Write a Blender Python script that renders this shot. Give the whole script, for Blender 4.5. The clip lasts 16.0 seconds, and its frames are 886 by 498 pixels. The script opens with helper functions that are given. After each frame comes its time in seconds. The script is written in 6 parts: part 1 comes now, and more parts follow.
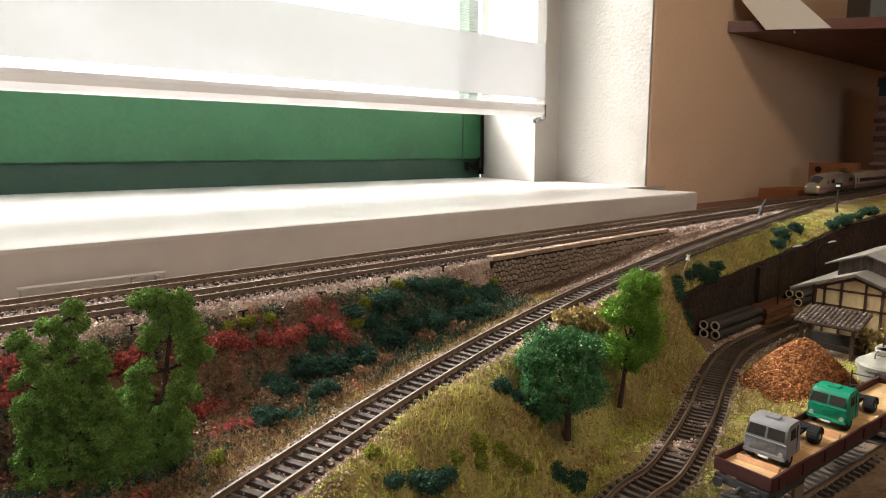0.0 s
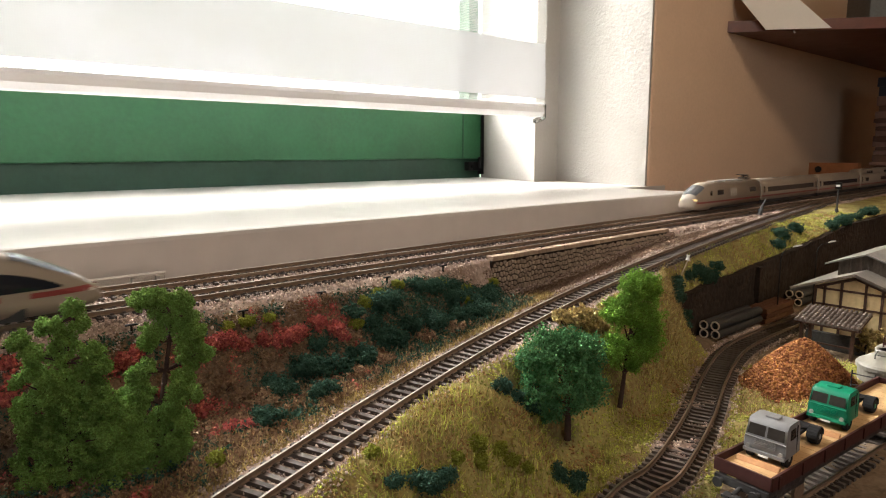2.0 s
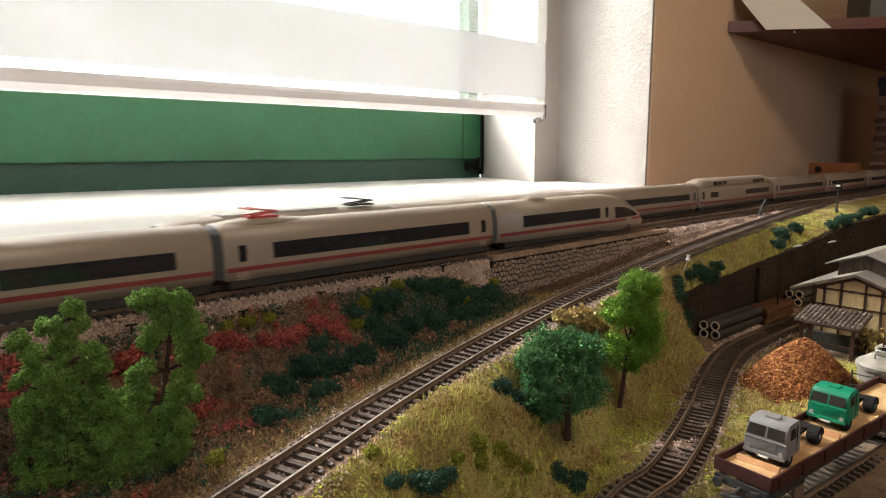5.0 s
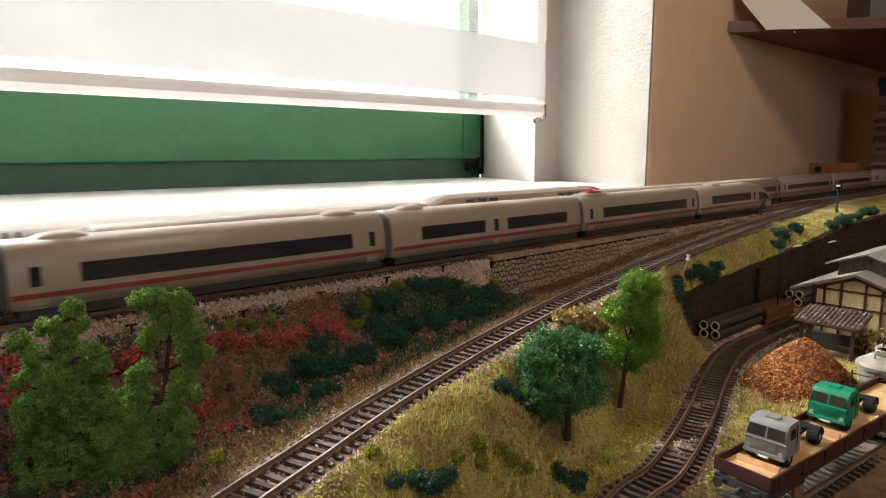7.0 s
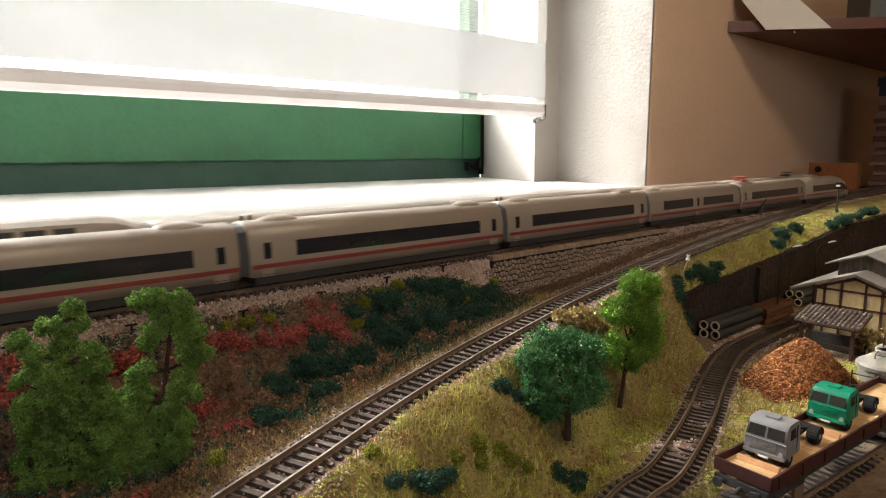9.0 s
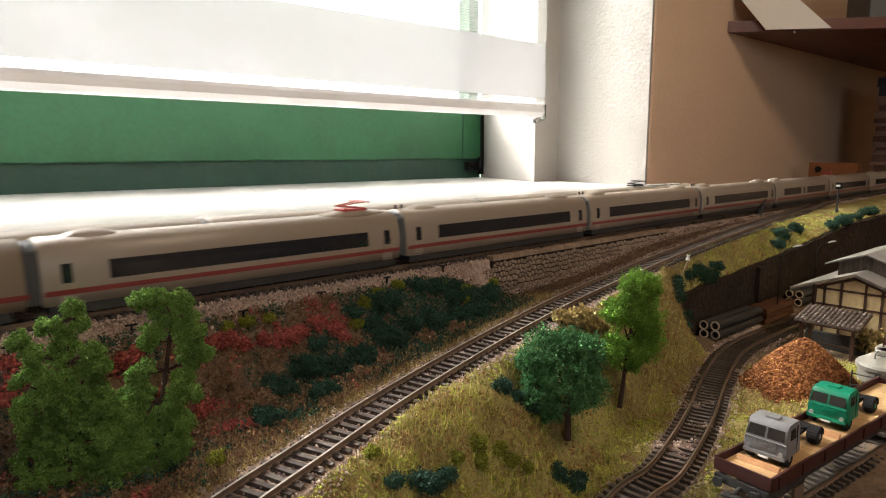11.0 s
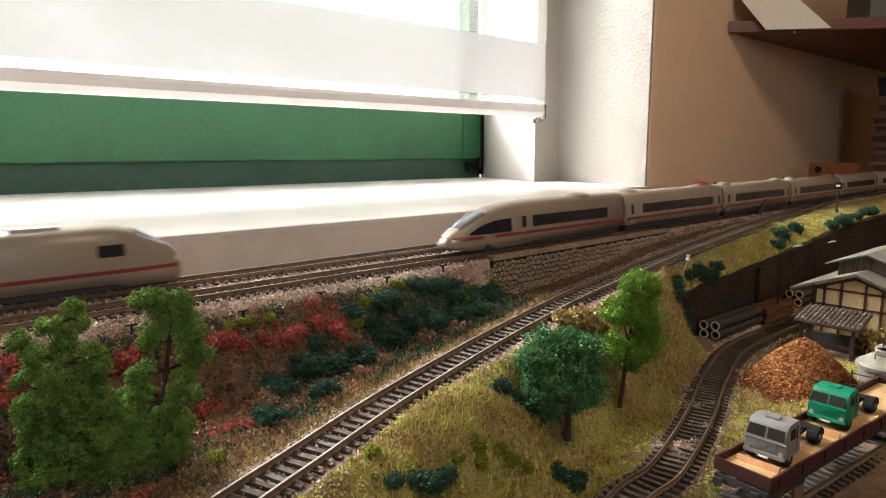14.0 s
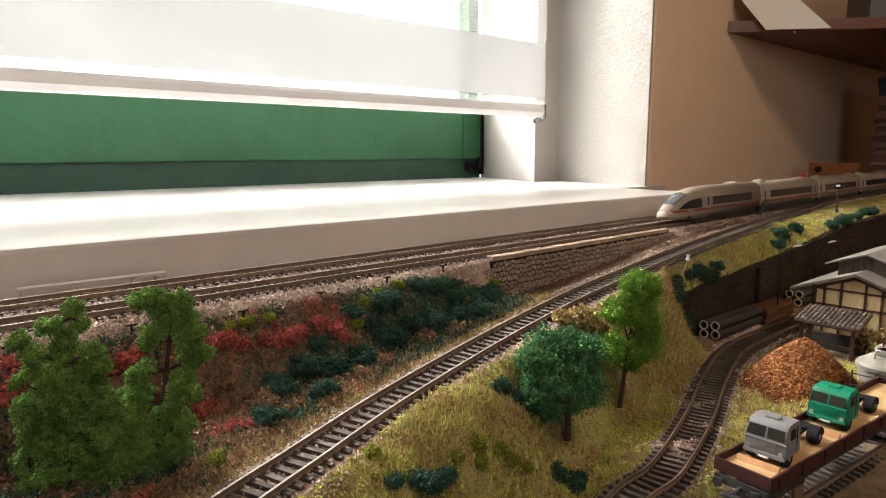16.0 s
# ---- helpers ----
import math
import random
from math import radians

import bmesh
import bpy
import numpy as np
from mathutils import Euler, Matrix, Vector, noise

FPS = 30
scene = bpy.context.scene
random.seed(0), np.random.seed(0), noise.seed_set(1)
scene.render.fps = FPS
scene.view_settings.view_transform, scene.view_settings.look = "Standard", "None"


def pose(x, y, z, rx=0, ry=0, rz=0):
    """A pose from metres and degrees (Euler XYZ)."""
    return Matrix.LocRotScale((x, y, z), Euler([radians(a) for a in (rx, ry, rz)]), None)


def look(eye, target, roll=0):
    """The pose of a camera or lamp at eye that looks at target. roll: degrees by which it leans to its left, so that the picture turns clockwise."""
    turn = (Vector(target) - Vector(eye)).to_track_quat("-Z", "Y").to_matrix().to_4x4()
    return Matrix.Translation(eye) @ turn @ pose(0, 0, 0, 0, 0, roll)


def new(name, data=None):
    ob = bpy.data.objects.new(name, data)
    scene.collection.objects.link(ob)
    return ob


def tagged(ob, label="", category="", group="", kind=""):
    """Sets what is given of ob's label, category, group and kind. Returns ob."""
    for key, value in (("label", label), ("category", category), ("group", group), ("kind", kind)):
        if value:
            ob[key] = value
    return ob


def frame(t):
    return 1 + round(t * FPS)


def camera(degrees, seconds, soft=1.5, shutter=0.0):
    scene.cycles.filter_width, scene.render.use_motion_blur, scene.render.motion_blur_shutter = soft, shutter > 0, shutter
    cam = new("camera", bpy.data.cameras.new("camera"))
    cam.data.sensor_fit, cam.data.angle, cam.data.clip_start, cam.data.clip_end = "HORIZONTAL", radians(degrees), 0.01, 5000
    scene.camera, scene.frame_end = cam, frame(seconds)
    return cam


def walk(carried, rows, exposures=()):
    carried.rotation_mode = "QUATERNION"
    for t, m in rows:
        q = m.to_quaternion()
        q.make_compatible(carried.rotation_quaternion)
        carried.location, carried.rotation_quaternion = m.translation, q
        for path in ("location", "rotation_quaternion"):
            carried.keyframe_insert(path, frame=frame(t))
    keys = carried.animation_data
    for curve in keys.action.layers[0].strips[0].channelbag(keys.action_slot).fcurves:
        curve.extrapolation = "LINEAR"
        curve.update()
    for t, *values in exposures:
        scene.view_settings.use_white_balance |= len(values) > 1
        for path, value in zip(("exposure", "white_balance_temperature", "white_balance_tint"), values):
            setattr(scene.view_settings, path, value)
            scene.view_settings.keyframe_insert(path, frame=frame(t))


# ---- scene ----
# A model railway on a deep window sill: two express trains pass each other.

# camera: a still camera just above the layout
HEAD, PITCH = 48.958, 8.604          # degrees from +x towards +y, degrees down
EYE = (0.0, 0.0, 0.09)
ca, sa, cp, sp = math.cos(radians(HEAD)), math.sin(radians(HEAD)), math.cos(radians(PITCH)), math.sin(radians(PITCH))
cam = camera(68.568, 16.0, soft=1.1, shutter=0.5)
AIM = look(EYE, (ca * cp, sa * cp, EYE[2] - sp))
walk(cam, [(0, AIM), (16, AIM)], [(0, 1.0, 6500, 10), (16, 1.0, 6500, 10)])

# daylight: a bright hazy day outside the window; fill lamp added behind the viewer
world = bpy.data.worlds.new("sky")
scene.world = world
world.use_nodes = True
sky = world.node_tree.nodes.new("ShaderNodeTexSky")
sky.sky_type, sky.sun_disc, sky.sun_elevation, sky.sun_rotation = "NISHITA", False, radians(36), radians(-20)
world.node_tree.links.new(sky.outputs[0], world.node_tree.nodes["Background"].inputs[0])
world.node_tree.nodes["Background"].inputs[1].default_value = 0.08


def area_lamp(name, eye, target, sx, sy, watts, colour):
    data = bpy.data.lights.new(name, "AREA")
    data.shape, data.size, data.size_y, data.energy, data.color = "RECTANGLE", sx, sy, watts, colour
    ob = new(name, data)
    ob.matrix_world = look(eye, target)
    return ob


area_lamp("window_daylight", (0.45, 1.75, 0.95), (0.35, 0.6, 0.3), 3.6, 1.5, 19, (1.0, 0.985, 0.965))
sun_data = bpy.data.lights.new("hazy_sun", "SUN")
sun_data.energy, sun_data.angle, sun_data.color = 4.6, radians(16), (1.0, 0.97, 0.92)
sun = new("hazy_sun", sun_data)
sun.matrix_world = look((-0.26, 1.0, 0.80), (0, 0, 0))
# unseen ceiling lamp, taken from the shelf's slanting wall shadow; also fills the layout
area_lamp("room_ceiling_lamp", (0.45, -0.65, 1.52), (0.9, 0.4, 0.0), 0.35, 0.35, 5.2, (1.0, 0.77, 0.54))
# unseen fill lamp, added before the rear wall's opening
area_lamp("rear_fill_lamp", (-1.1, -2.25, 0.9), (0.6, 0.4, 0.1), 1.3, 1.1, 6.4, (1.0, 0.94, 0.87))


# ---- materials ----
def mat(name, base, rough=0.6, metal=0.0, vary=0.25, size=0.004, bump=0.3, second=None, big=0.05, spec=0.5, per_object=0.0, per_island=0.0):
    """A surface with grain of the given size (metres), broad stains, relief and optional colour jitter."""
    m = bpy.data.materials.new(name)
    m.use_nodes = True
    nt = m.node_tree
    N, L = nt.nodes, nt.links
    b = N["Principled BSDF"]
    b.inputs["Roughness"].default_value = rough
    b.inputs["Metallic"].default_value = metal
    b.inputs["Specular IOR Level"].default_value = 0.15 if rough >= 0.75 else spec
    co = N.new("ShaderNodeTexCoord")

    def noise_at(s, detail=4):
        n = N.new("ShaderNodeTexNoise")
        n.inputs["Scale"].default_value = 1.0 / s
        n.inputs["Detail"].default_value = detail
        L.new(co.outputs["Object"], n.inputs["Vector"])
        return n

    fine, broad = noise_at(size), noise_at(big, 3)
    second = second or tuple(c * (1 - vary) for c in base)
    mix = N.new("ShaderNodeMix")
    mix.data_type = "RGBA"
    mix.inputs["A"].default_value = (*base, 1)
    mix.inputs["B"].default_value = (*second, 1)
    ramp = N.new("ShaderNodeValToRGB")
    ramp.color_ramp.elements[0].position, ramp.color_ramp.elements[1].position = 0.35, 0.65
    add = N.new("ShaderNodeMath")
    add.operation = "MULTIPLY_ADD"
    add.inputs[1].default_value = 0.5
    half = N.new("ShaderNodeMath")
    half.operation = "MULTIPLY"
    half.inputs[1].default_value = 0.5
    L.new(broad.outputs["Fac"], half.inputs[0])
    L.new(fine.outputs["Fac"], add.inputs[0])
    L.new(half.outputs[0], add.inputs[2])
    L.new(add.outputs[0], ramp.inputs[0])
    L.new(ramp.outputs[0], mix.inputs["Factor"])
    col = mix.outputs["Result"]
    hsv = N.new("ShaderNodeHueSaturation")
    L.new(col, hsv.inputs["Color"])
    if per_object or per_island:
        src = N.new("ShaderNodeObjectInfo").outputs["Random"] if per_object else N.new("ShaderNodeNewGeometry").outputs["Random Per Island"]
        amount = per_object or per_island
        rng = N.new("ShaderNodeMapRange")
        rng.inputs["To Min"].default_value, rng.inputs["To Max"].default_value = 1 - amount, 1 + amount
        L.new(src, rng.inputs["Value"])
        L.new(rng.outputs[0], hsv.inputs["Value"])
        hue = N.new("ShaderNodeMapRange")
        hue.inputs["To Min"].default_value, hue.inputs["To Max"].default_value = 0.5 - amount * 0.03, 0.5 + amount * 0.03
        L.new(src, hue.inputs["Value"])
        L.new(hue.outputs[0], hsv.inputs["Hue"])
    L.new(hsv.outputs["Color"], b.inputs["Base Color"])
    rr = N.new("ShaderNodeMapRange")
    rr.inputs["To Min"].default_value, rr.inputs["To Max"].default_value = max(0.02, rough - 0.08), min(1, rough + 0.08)
    L.new(broad.outputs["Fac"], rr.inputs["Value"])
    L.new(rr.outputs[0], b.inputs["Roughness"])
    if bump:
        bp = N.new("ShaderNodeBump")
        bp.inputs["Strength"].default_value = bump
        bp.inputs["Distance"].default_value = size * 0.5
        L.new(fine.outputs["Fac"], bp.inputs["Height"])
        L.new(bp.outputs[0], b.inputs["Normal"])
    return m


def leafy(m, amount):
    """Lets part of the light pass through thin leaves and fibres."""
    N, L = m.node_tree.nodes, m.node_tree.links
    b, out = N["Principled BSDF"], N["Material Output"]
    t, mix = N.new("ShaderNodeBsdfTranslucent"), N.new("ShaderNodeMixShader")
    mix.inputs[0].default_value = amount
    L.new(b.inputs["Base Color"].links[0].from_socket, t.inputs["Color"])
    L.new(b.outputs[0], mix.inputs[1])
    L.new(t.outputs[0], mix.inputs[2])
    L.new(mix.outputs[0], out.inputs["Surface"])
    return m


def glow(name, colour, strength):
    m = bpy.data.materials.new(name)
    m.use_nodes = True
    b = m.node_tree.nodes["Principled BSDF"]
    b.inputs["Base Color"].default_value = (*colour, 1)
    b.inputs["Emission Color"].default_value = (*colour, 1)
    b.inputs["Emission Strength"].default_value = strength
    return m


def cloth(name, colour, through_part, clear):
    """Sheer blind fabric: diffuse, translucent and, between its threads, clear."""
    m = bpy.data.materials.new(name)
    m.use_nodes = True
    N, L = m.node_tree.nodes, m.node_tree.links
    N.remove(N["Principled BSDF"])
    out = N["Material Output"]
    d, t, c = N.new("ShaderNodeBsdfDiffuse"), N.new("ShaderNodeBsdfTranslucent"), N.new("ShaderNodeBsdfTransparent")
    co = N.new("ShaderNodeTexCoord")
    w1, w2 = N.new("ShaderNodeTexWave"), N.new("ShaderNodeTexWave")
    for w, axis, s in ((w1, "X", 700), (w2, "Z", 700)):
        w.bands_direction = axis
        w.inputs["Scale"].default_value = s / 6.283
        w.inputs["Distortion"].default_value = 0.6
        L.new(co.outputs["Object"], w.inputs["Vector"])
    thread = N.new("ShaderNodeMath")
    thread.operation = "MULTIPLY"
    L.new(w1.outputs["Fac"], thread.inputs[0])
    L.new(w2.outputs["Fac"], thread.inputs[1])
    ramp = N.new("ShaderNodeMapRange")
    ramp.inputs["To Min"].default_value, ramp.inputs["To Max"].default_value = max(0, clear - 0.25 * clear), min(1, clear + 0.8 * clear)
    L.new(thread.outputs[0], ramp.inputs["Value"])
    for s in (d, t):
        s.inputs["Color"].default_value = (*colour, 1)
    m1, m2 = N.new("ShaderNodeMixShader"), N.new("ShaderNodeMixShader")
    m1.inputs[0].default_value = through_part
    L.new(d.outputs[0], m1.inputs[1])
    L.new(t.outputs[0], m1.inputs[2])
    L.new(ramp.outputs[0], m2.inputs[0])
    L.new(m1.outputs[0], m2.inputs[1])
    L.new(c.outputs[0], m2.inputs[2])
    L.new(m2.outputs[0], out.inputs[0])
    return m


def glass(name, tint=(0.95, 0.97, 0.96), rough=0.02):
    m = bpy.data.materials.new(name)
    m.use_nodes = True
    b = m.node_tree.nodes["Principled BSDF"]
    b.inputs["Base Color"].default_value = (*tint, 1)
    b.inputs["Roughness"].default_value = rough
    b.inputs["Transmission Weight"].default_value = 1.0
    b.inputs["IOR"].default_value = 1.45
    return m


WHITE_PLASTER = mat("white plaster", (0.37, 0.35, 0.325), 0.85, vary=0.06, size=0.006, bump=0.35, big=0.12)
TAN_WALL = mat("cream wall paint", (0.70, 0.52, 0.375), 0.8, vary=0.08, size=0.006, bump=0.35, big=0.2)
SILL = mat("white marble sill", (0.49, 0.465, 0.44), 0.34, vary=0.09, size=0.02, bump=0.02, big=0.16)
GREEN_PAINT = mat("green window paint", (0.018, 0.108, 0.040), 0.52, vary=0.25, size=0.008, bump=0.12, big=0.09)
DARK_GREEN = mat("dark green window paint", (0.016, 0.058, 0.034), 0.52, vary=0.25, size=0.01, bump=0.1)
BLACK_METAL = mat("black iron", (0.015, 0.014, 0.014), 0.45, 0.6)
ALU = mat("white lacquered aluminium", (0.80, 0.80, 0.82), 0.3, 0.0, vary=0.04, bump=0.02)
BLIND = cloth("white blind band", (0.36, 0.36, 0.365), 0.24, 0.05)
MESH = cloth("sheer blind band", (0.75, 0.75, 0.73), 0.4, 0.85)
CLEAR = glass("window glass")
SHELF_WOOD = mat("reddish brown shelf board", (0.16, 0.05, 0.028), 0.4, vary=0.35, size=0.012, bump=0.08)
PAPER = mat("white paper", (0.82, 0.80, 0.76), 0.8, vary=0.04, bump=0.05)
ORANGE_WOOD = mat("orange plywood", (0.30, 0.115, 0.042), 0.6, vary=0.25, size=0.01, bump=0.1)
BALLAST = mat("brown track ballast", (0.48, 0.37, 0.32), 0.95, vary=0.0, second=(0.19, 0.13, 0.10), size=0.0022, bump=1.0, big=0.03)
STONE_BIT = mat("ballast stones", (0.66, 0.52, 0.45), 0.9, vary=0.55, size=0.002, bump=0.4, per_island=0.45)
EARTH = mat("brown scatter earth", (0.23, 0.16, 0.105), 0.95, second=(0.125, 0.088, 0.056), size=0.003, bump=1.0, big=0.02)
GRASS_BASE = mat("olive grass mat", (0.35, 0.32, 0.11), 0.95, second=(0.17, 0.11, 0.05), size=0.003, bump=1.0, big=0.03)
GRASS = leafy(mat("static grass fibres", (0.68, 0.70, 0.17), 0.85, second=(0.30, 0.31, 0.08), size=0.012, bump=0, big=0.03, per_island=0.4), 0.2)
DRY_GRASS = leafy(mat("dry straw fibres", (0.54, 0.43, 0.20), 0.85, second=(0.32, 0.22, 0.08), size=0.02, bump=0, per_island=0.4), 0.2)
RAIL = mat("weathered steel rail", (0.24, 0.165, 0.115), 0.45, 0.3, vary=0.35, size=0.004, bump=0.15)
RAIL_TOP = mat("polished rail head", (0.50, 0.43, 0.35), 0.34, 1.0, vary=0.12, bump=0.02)
SLEEPER = mat("brown plastic sleeper", (0.10, 0.078, 0.066), 0.6, vary=0.4, size=0.003, bump=0.2, per_object=0.25)
TRAIN_WHITE = mat("cream white train plastic", (0.275, 0.23, 0.187), 0.38, vary=0.03, size=0.01, bump=0.01)
TRAIN_RED = mat("red stripe paint", (0.21, 0.036, 0.036), 0.4, vary=0.08, bump=0.01)
TRAIN_GLASS = mat("dark tinted window", (0.012, 0.016, 0.023), 0.12, vary=0.2, bump=0)
# silver base colour paints in the windscreen's reflection of the bright window
SCREEN = mat("windscreen with painted silvery reflection", (0.20, 0.21, 0.23), 0.10, 0.55, vary=0.25, size=0.004, bump=0)
TRAIN_DARK = mat("dark grey underframe", (0.03, 0.03, 0.032), 0.55, vary=0.3)
BOARD_DARK = mat("dark painted board", (0.03, 0.024, 0.02), 0.8, second=(0.018, 0.015, 0.013), size=0.01, bump=0.3)
BELLOWS = mat("grey rubber gangway", (0.07, 0.075, 0.08), 0.7, vary=0.25)
GREY_PART = mat("light grey roof fitting", (0.38, 0.37, 0.35), 0.5)
RED_PART = mat("red pantograph frame", (0.42, 0.06, 0.05), 0.5)


# ---- mesh tools ----
def empty(name, label, category, group="", kind="", m=None):
    ob = new(name)
    if m is not None:
        ob.matrix_world = m
    return tagged(ob, label, category, group, kind)


def mesh_of(name, bm, material, smooth=False):
    me = bpy.data.meshes.new(name)
    bm.normal_update()
    bm.to_mesh(me)
    bm.free()
    for mm in (material if isinstance(material, (list, tuple)) else [material]):
        me.materials.append(mm)
    if smooth:
        me.shade_smooth()
    return me


def part(name, bm, material, parent=None, label="", smooth=False):
    """Links a bmesh (or a mesh) as one mesh object under a thing or a part."""
    me = bm if isinstance(bm, bpy.types.Mesh) else mesh_of(name, bm, material, smooth)
    ob = new(name, me)
    ob.parent = parent
    if label:
        ob["label"] = label
    return ob


def box(bm, x0, x1, y0, y1, z0, z1, m=None, bevel=0.0):
    vs = [bm.verts.new((x, y, z)) for x in (x0, x1) for y in (y0, y1) for z in (z0, z1)]
    fs = [bm.faces.new([vs[i] for i in q]) for q in ((0, 1, 3, 2), (4, 6, 7, 5), (0, 4, 5, 1), (2, 3, 7, 6), (0, 2, 6, 4), (1, 5, 7, 3))]
    if bevel:
        es = {e for f in fs for e in f.edges}
        vs = list({v for f in bmesh.ops.bevel(bm, geom=list(es), offset=bevel, segments=2, affect="EDGES", profile=0.6)["faces"] for v in f.verts} | {v for v in vs if v.is_valid})
    if m is not None:
        bmesh.ops.transform(bm, matrix=m, verts=vs)
    return vs


def boxed(x0, x1, y0, y1, z0, z1, m=None, bevel=0.0):
    bm = bmesh.new()
    box(bm, x0, x1, y0, y1, z0, z1, m, bevel)
    return bm


def tube(bm, a, b, r0, r1=None, n=8, caps=True):
    """A tapered round bar from a to b."""
    a, b = Vector(a), Vector(b)
    r1 = r0 if r1 is None else r1
    q = (b - a).to_track_quat("Z", "Y").to_matrix()
    rings = []
    for p, r in ((a, r0), (b, r1)):
        rings.append([bm.verts.new(p + q @ Vector((r * math.cos(6.2832 * i / n), r * math.sin(6.2832 * i / n), 0))) for i in range(n)])
    for i in range(n):
        bm.faces.new((rings[0][i], rings[0][(i + 1) % n], rings[1][(i + 1) % n], rings[1][i]))
    if caps:
        bm.faces.new(rings[0][::-1])
        bm.faces.new(rings[1])
    return rings[0] + rings[1]


def loft(bm, rings, close=True, caps=True):
    """Skin over a list of rings of points."""
    vs = [[bm.verts.new(p) for p in ring] for ring in rings]
    n = len(vs[0])
    for a, b in zip(vs, vs[1:]):
        for i in range(n if close else n - 1):
            bm.faces.new((a[i], a[(i + 1) % n], b[(i + 1) % n], b[i]))
    if caps:
        bm.faces.new(vs[0][::-1])
        bm.faces.new(vs[-1])
    return vs


def lerp_rows(rows, x):
    """Linear interpolation of rows (x, a, b, ...)."""
    if x <= rows[0][0]:
        return rows[0][1:]
    for p, q in zip(rows, rows[1:]):
        if x <= q[0]:
            k = (x - p[0]) / (q[0] - p[0])
            return tuple(u + (v - u) * k for u, v in zip(p[1:], q[1:]))
    return rows[-1][1:]


def smooth01(a, b, x):
    k = min(1, max(0, (x - a) / (b - a)))
    return k * k * (3 - 2 * k)


# ---- plan ----
LEAN = 0.033                               # the main line leaves the sill's direction by this slope
NEAR0, FAR0 = 0.406, 0.457                # centres of the two main tracks at x = 0
GAUGE = 0.0185
YARD = -0.104
# the branch line climbs from the yard side up to the main line: x, y, z of the rail top
BRANCH = [(-0.16, 0.135, -0.060), (-0.02, 0.196, -0.056), (0.099, 0.245, -0.052), (0.138, 0.259, -0.050), (0.200, 0.280, -0.046), (0.282, 0.301, -0.040), (0.350, 0.314, -0.034),
          (0.426, 0.323, -0.026), (0.518, 0.331, -0.018), (0.637, 0.342, -0.010), (0.80, 0.358, -0.003), (0.98, 0.382, 0.0), (1.16, 0.412, 0.0), (1.4, 0.445, 0.0), (2.3, 0.497, 0.0)]
SIDING = [(0.20, 0.160), (0.297, 0.185), (0.343, 0.189), (0.430, 0.214), (0.515, 0.245), (0.60, 0.270), (0.675, 0.277), (0.775, 0.274), (0.95, 0.258), (1.2, 0.24)]


def catmull(pts, step):
    """Points every step metres along a smooth curve through pts."""
    out = []
    P = [Vector(p) for p in pts]
    P = [P[0] * 2 - P[1]] + P + [P[-1] * 2 - P[-2]]
    for i in range(1, len(P) - 2):
        p0, p1, p2, p3 = P[i - 1:i + 3]
        n = 24
        for j in range(n):
            t = j / n
            out.append(0.5 * (2 * p1 + (p2 - p0) * t + (2 * p0 - 5 * p1 + 4 * p2 - p3) * t * t + (3 * p1 - p0 - 3 * p2 + p3) * t ** 3))
    out.append(P[-2])
    res, gone, want = [out[0]], 0.0, step
    for a, b in zip(out, out[1:]):
        d = (b - a).length
        while gone + d >= want:
            res.append(a.lerp(b, (want - gone) / d))
            want += step
        gone += d
    return res


BRANCH_LINE = catmull(BRANCH, 0.0068)
SIDING_LINE = catmull([(x, y, -0.098) for x, y in SIDING], 0.0068)
BRANCH_ROWS = [(p.x, p.y, p.z) for p in BRANCH_LINE]


def near_y(x):
    return NEAR0 + LEAN * x


def rough(x, y, s, a):
    return a * noise.noise((x / s, y / s, 3.7))


def ground_z(x, y):
    """Height of the layout's ground."""
    by, bz = lerp_rows(BRANCH_ROWS, x)
    shelf = bz - 0.0052
    edge = near_y(x) - 0.018                    # shoulder of the main line
    d = by - y
    if y >= by:                                 # between branch and main line
        top = -0.0052 - 0.013 * smooth01(FAR0 + LEAN * x + 0.021, FAR0 + LEAN * x + 0.042, y)
        foot = by + 0.017
        if x < 0.40 or x > 0.71:
            width = max(0.012, min(0.055 - 0.038 * smooth01(0.29, 0.395, x), edge - foot))
            k = smooth01(edge - width, edge, y) if edge > foot else 1.0
            lump = rough(x, y, 0.02, 0.004) * math.sin(math.pi * min(1, max(0, k)))
        else:
            k, lump = (1.0 if y > edge - 0.002 else 0.0), (0.0 if y > edge - 0.002 else -0.007 * smooth01(foot, edge - 0.02, y) * (1 - smooth01(0.5, 0.7, x)))
        return shelf + (top - shelf) * k + lump
    shoulder = 0.02 - 0.009 * smooth01(0.53, 0.56, x)
    if d <= shoulder:
        return shelf
    def bank():
        drop = 0.078 - 0.020 * smooth01(0.255, 0.32, x) - 0.010 * smooth01(0.42, 0.56, x)
        hump = 0.012 * math.exp(-((x - 0.215) / 0.06) ** 2 - ((d - 0.045) / 0.025) ** 2)
        k = smooth01(shoulder, shoulder + drop, d)
        return shelf + (YARD - shelf) * k + hump + (rough(x, y, 0.024, 0.005) + rough(x, y, 0.009, 0.0026) + rough(x, y, 0.004, 0.0010)) * min(1, (d - shoulder) / 0.02)
    mix = smooth01(0.548, 0.600, x)
    if mix <= 0:
        return bank()
    low = yard_z(x, y) if y <= 0.317 else terrace(x, y, by, shelf, d)
    return bank() * (1 - mix) + low * mix


def yard_z(x, y):
    return YARD + 0.008 * smooth01(0.283, 0.300, y) + rough(x, y, 0.03, 0.0012)


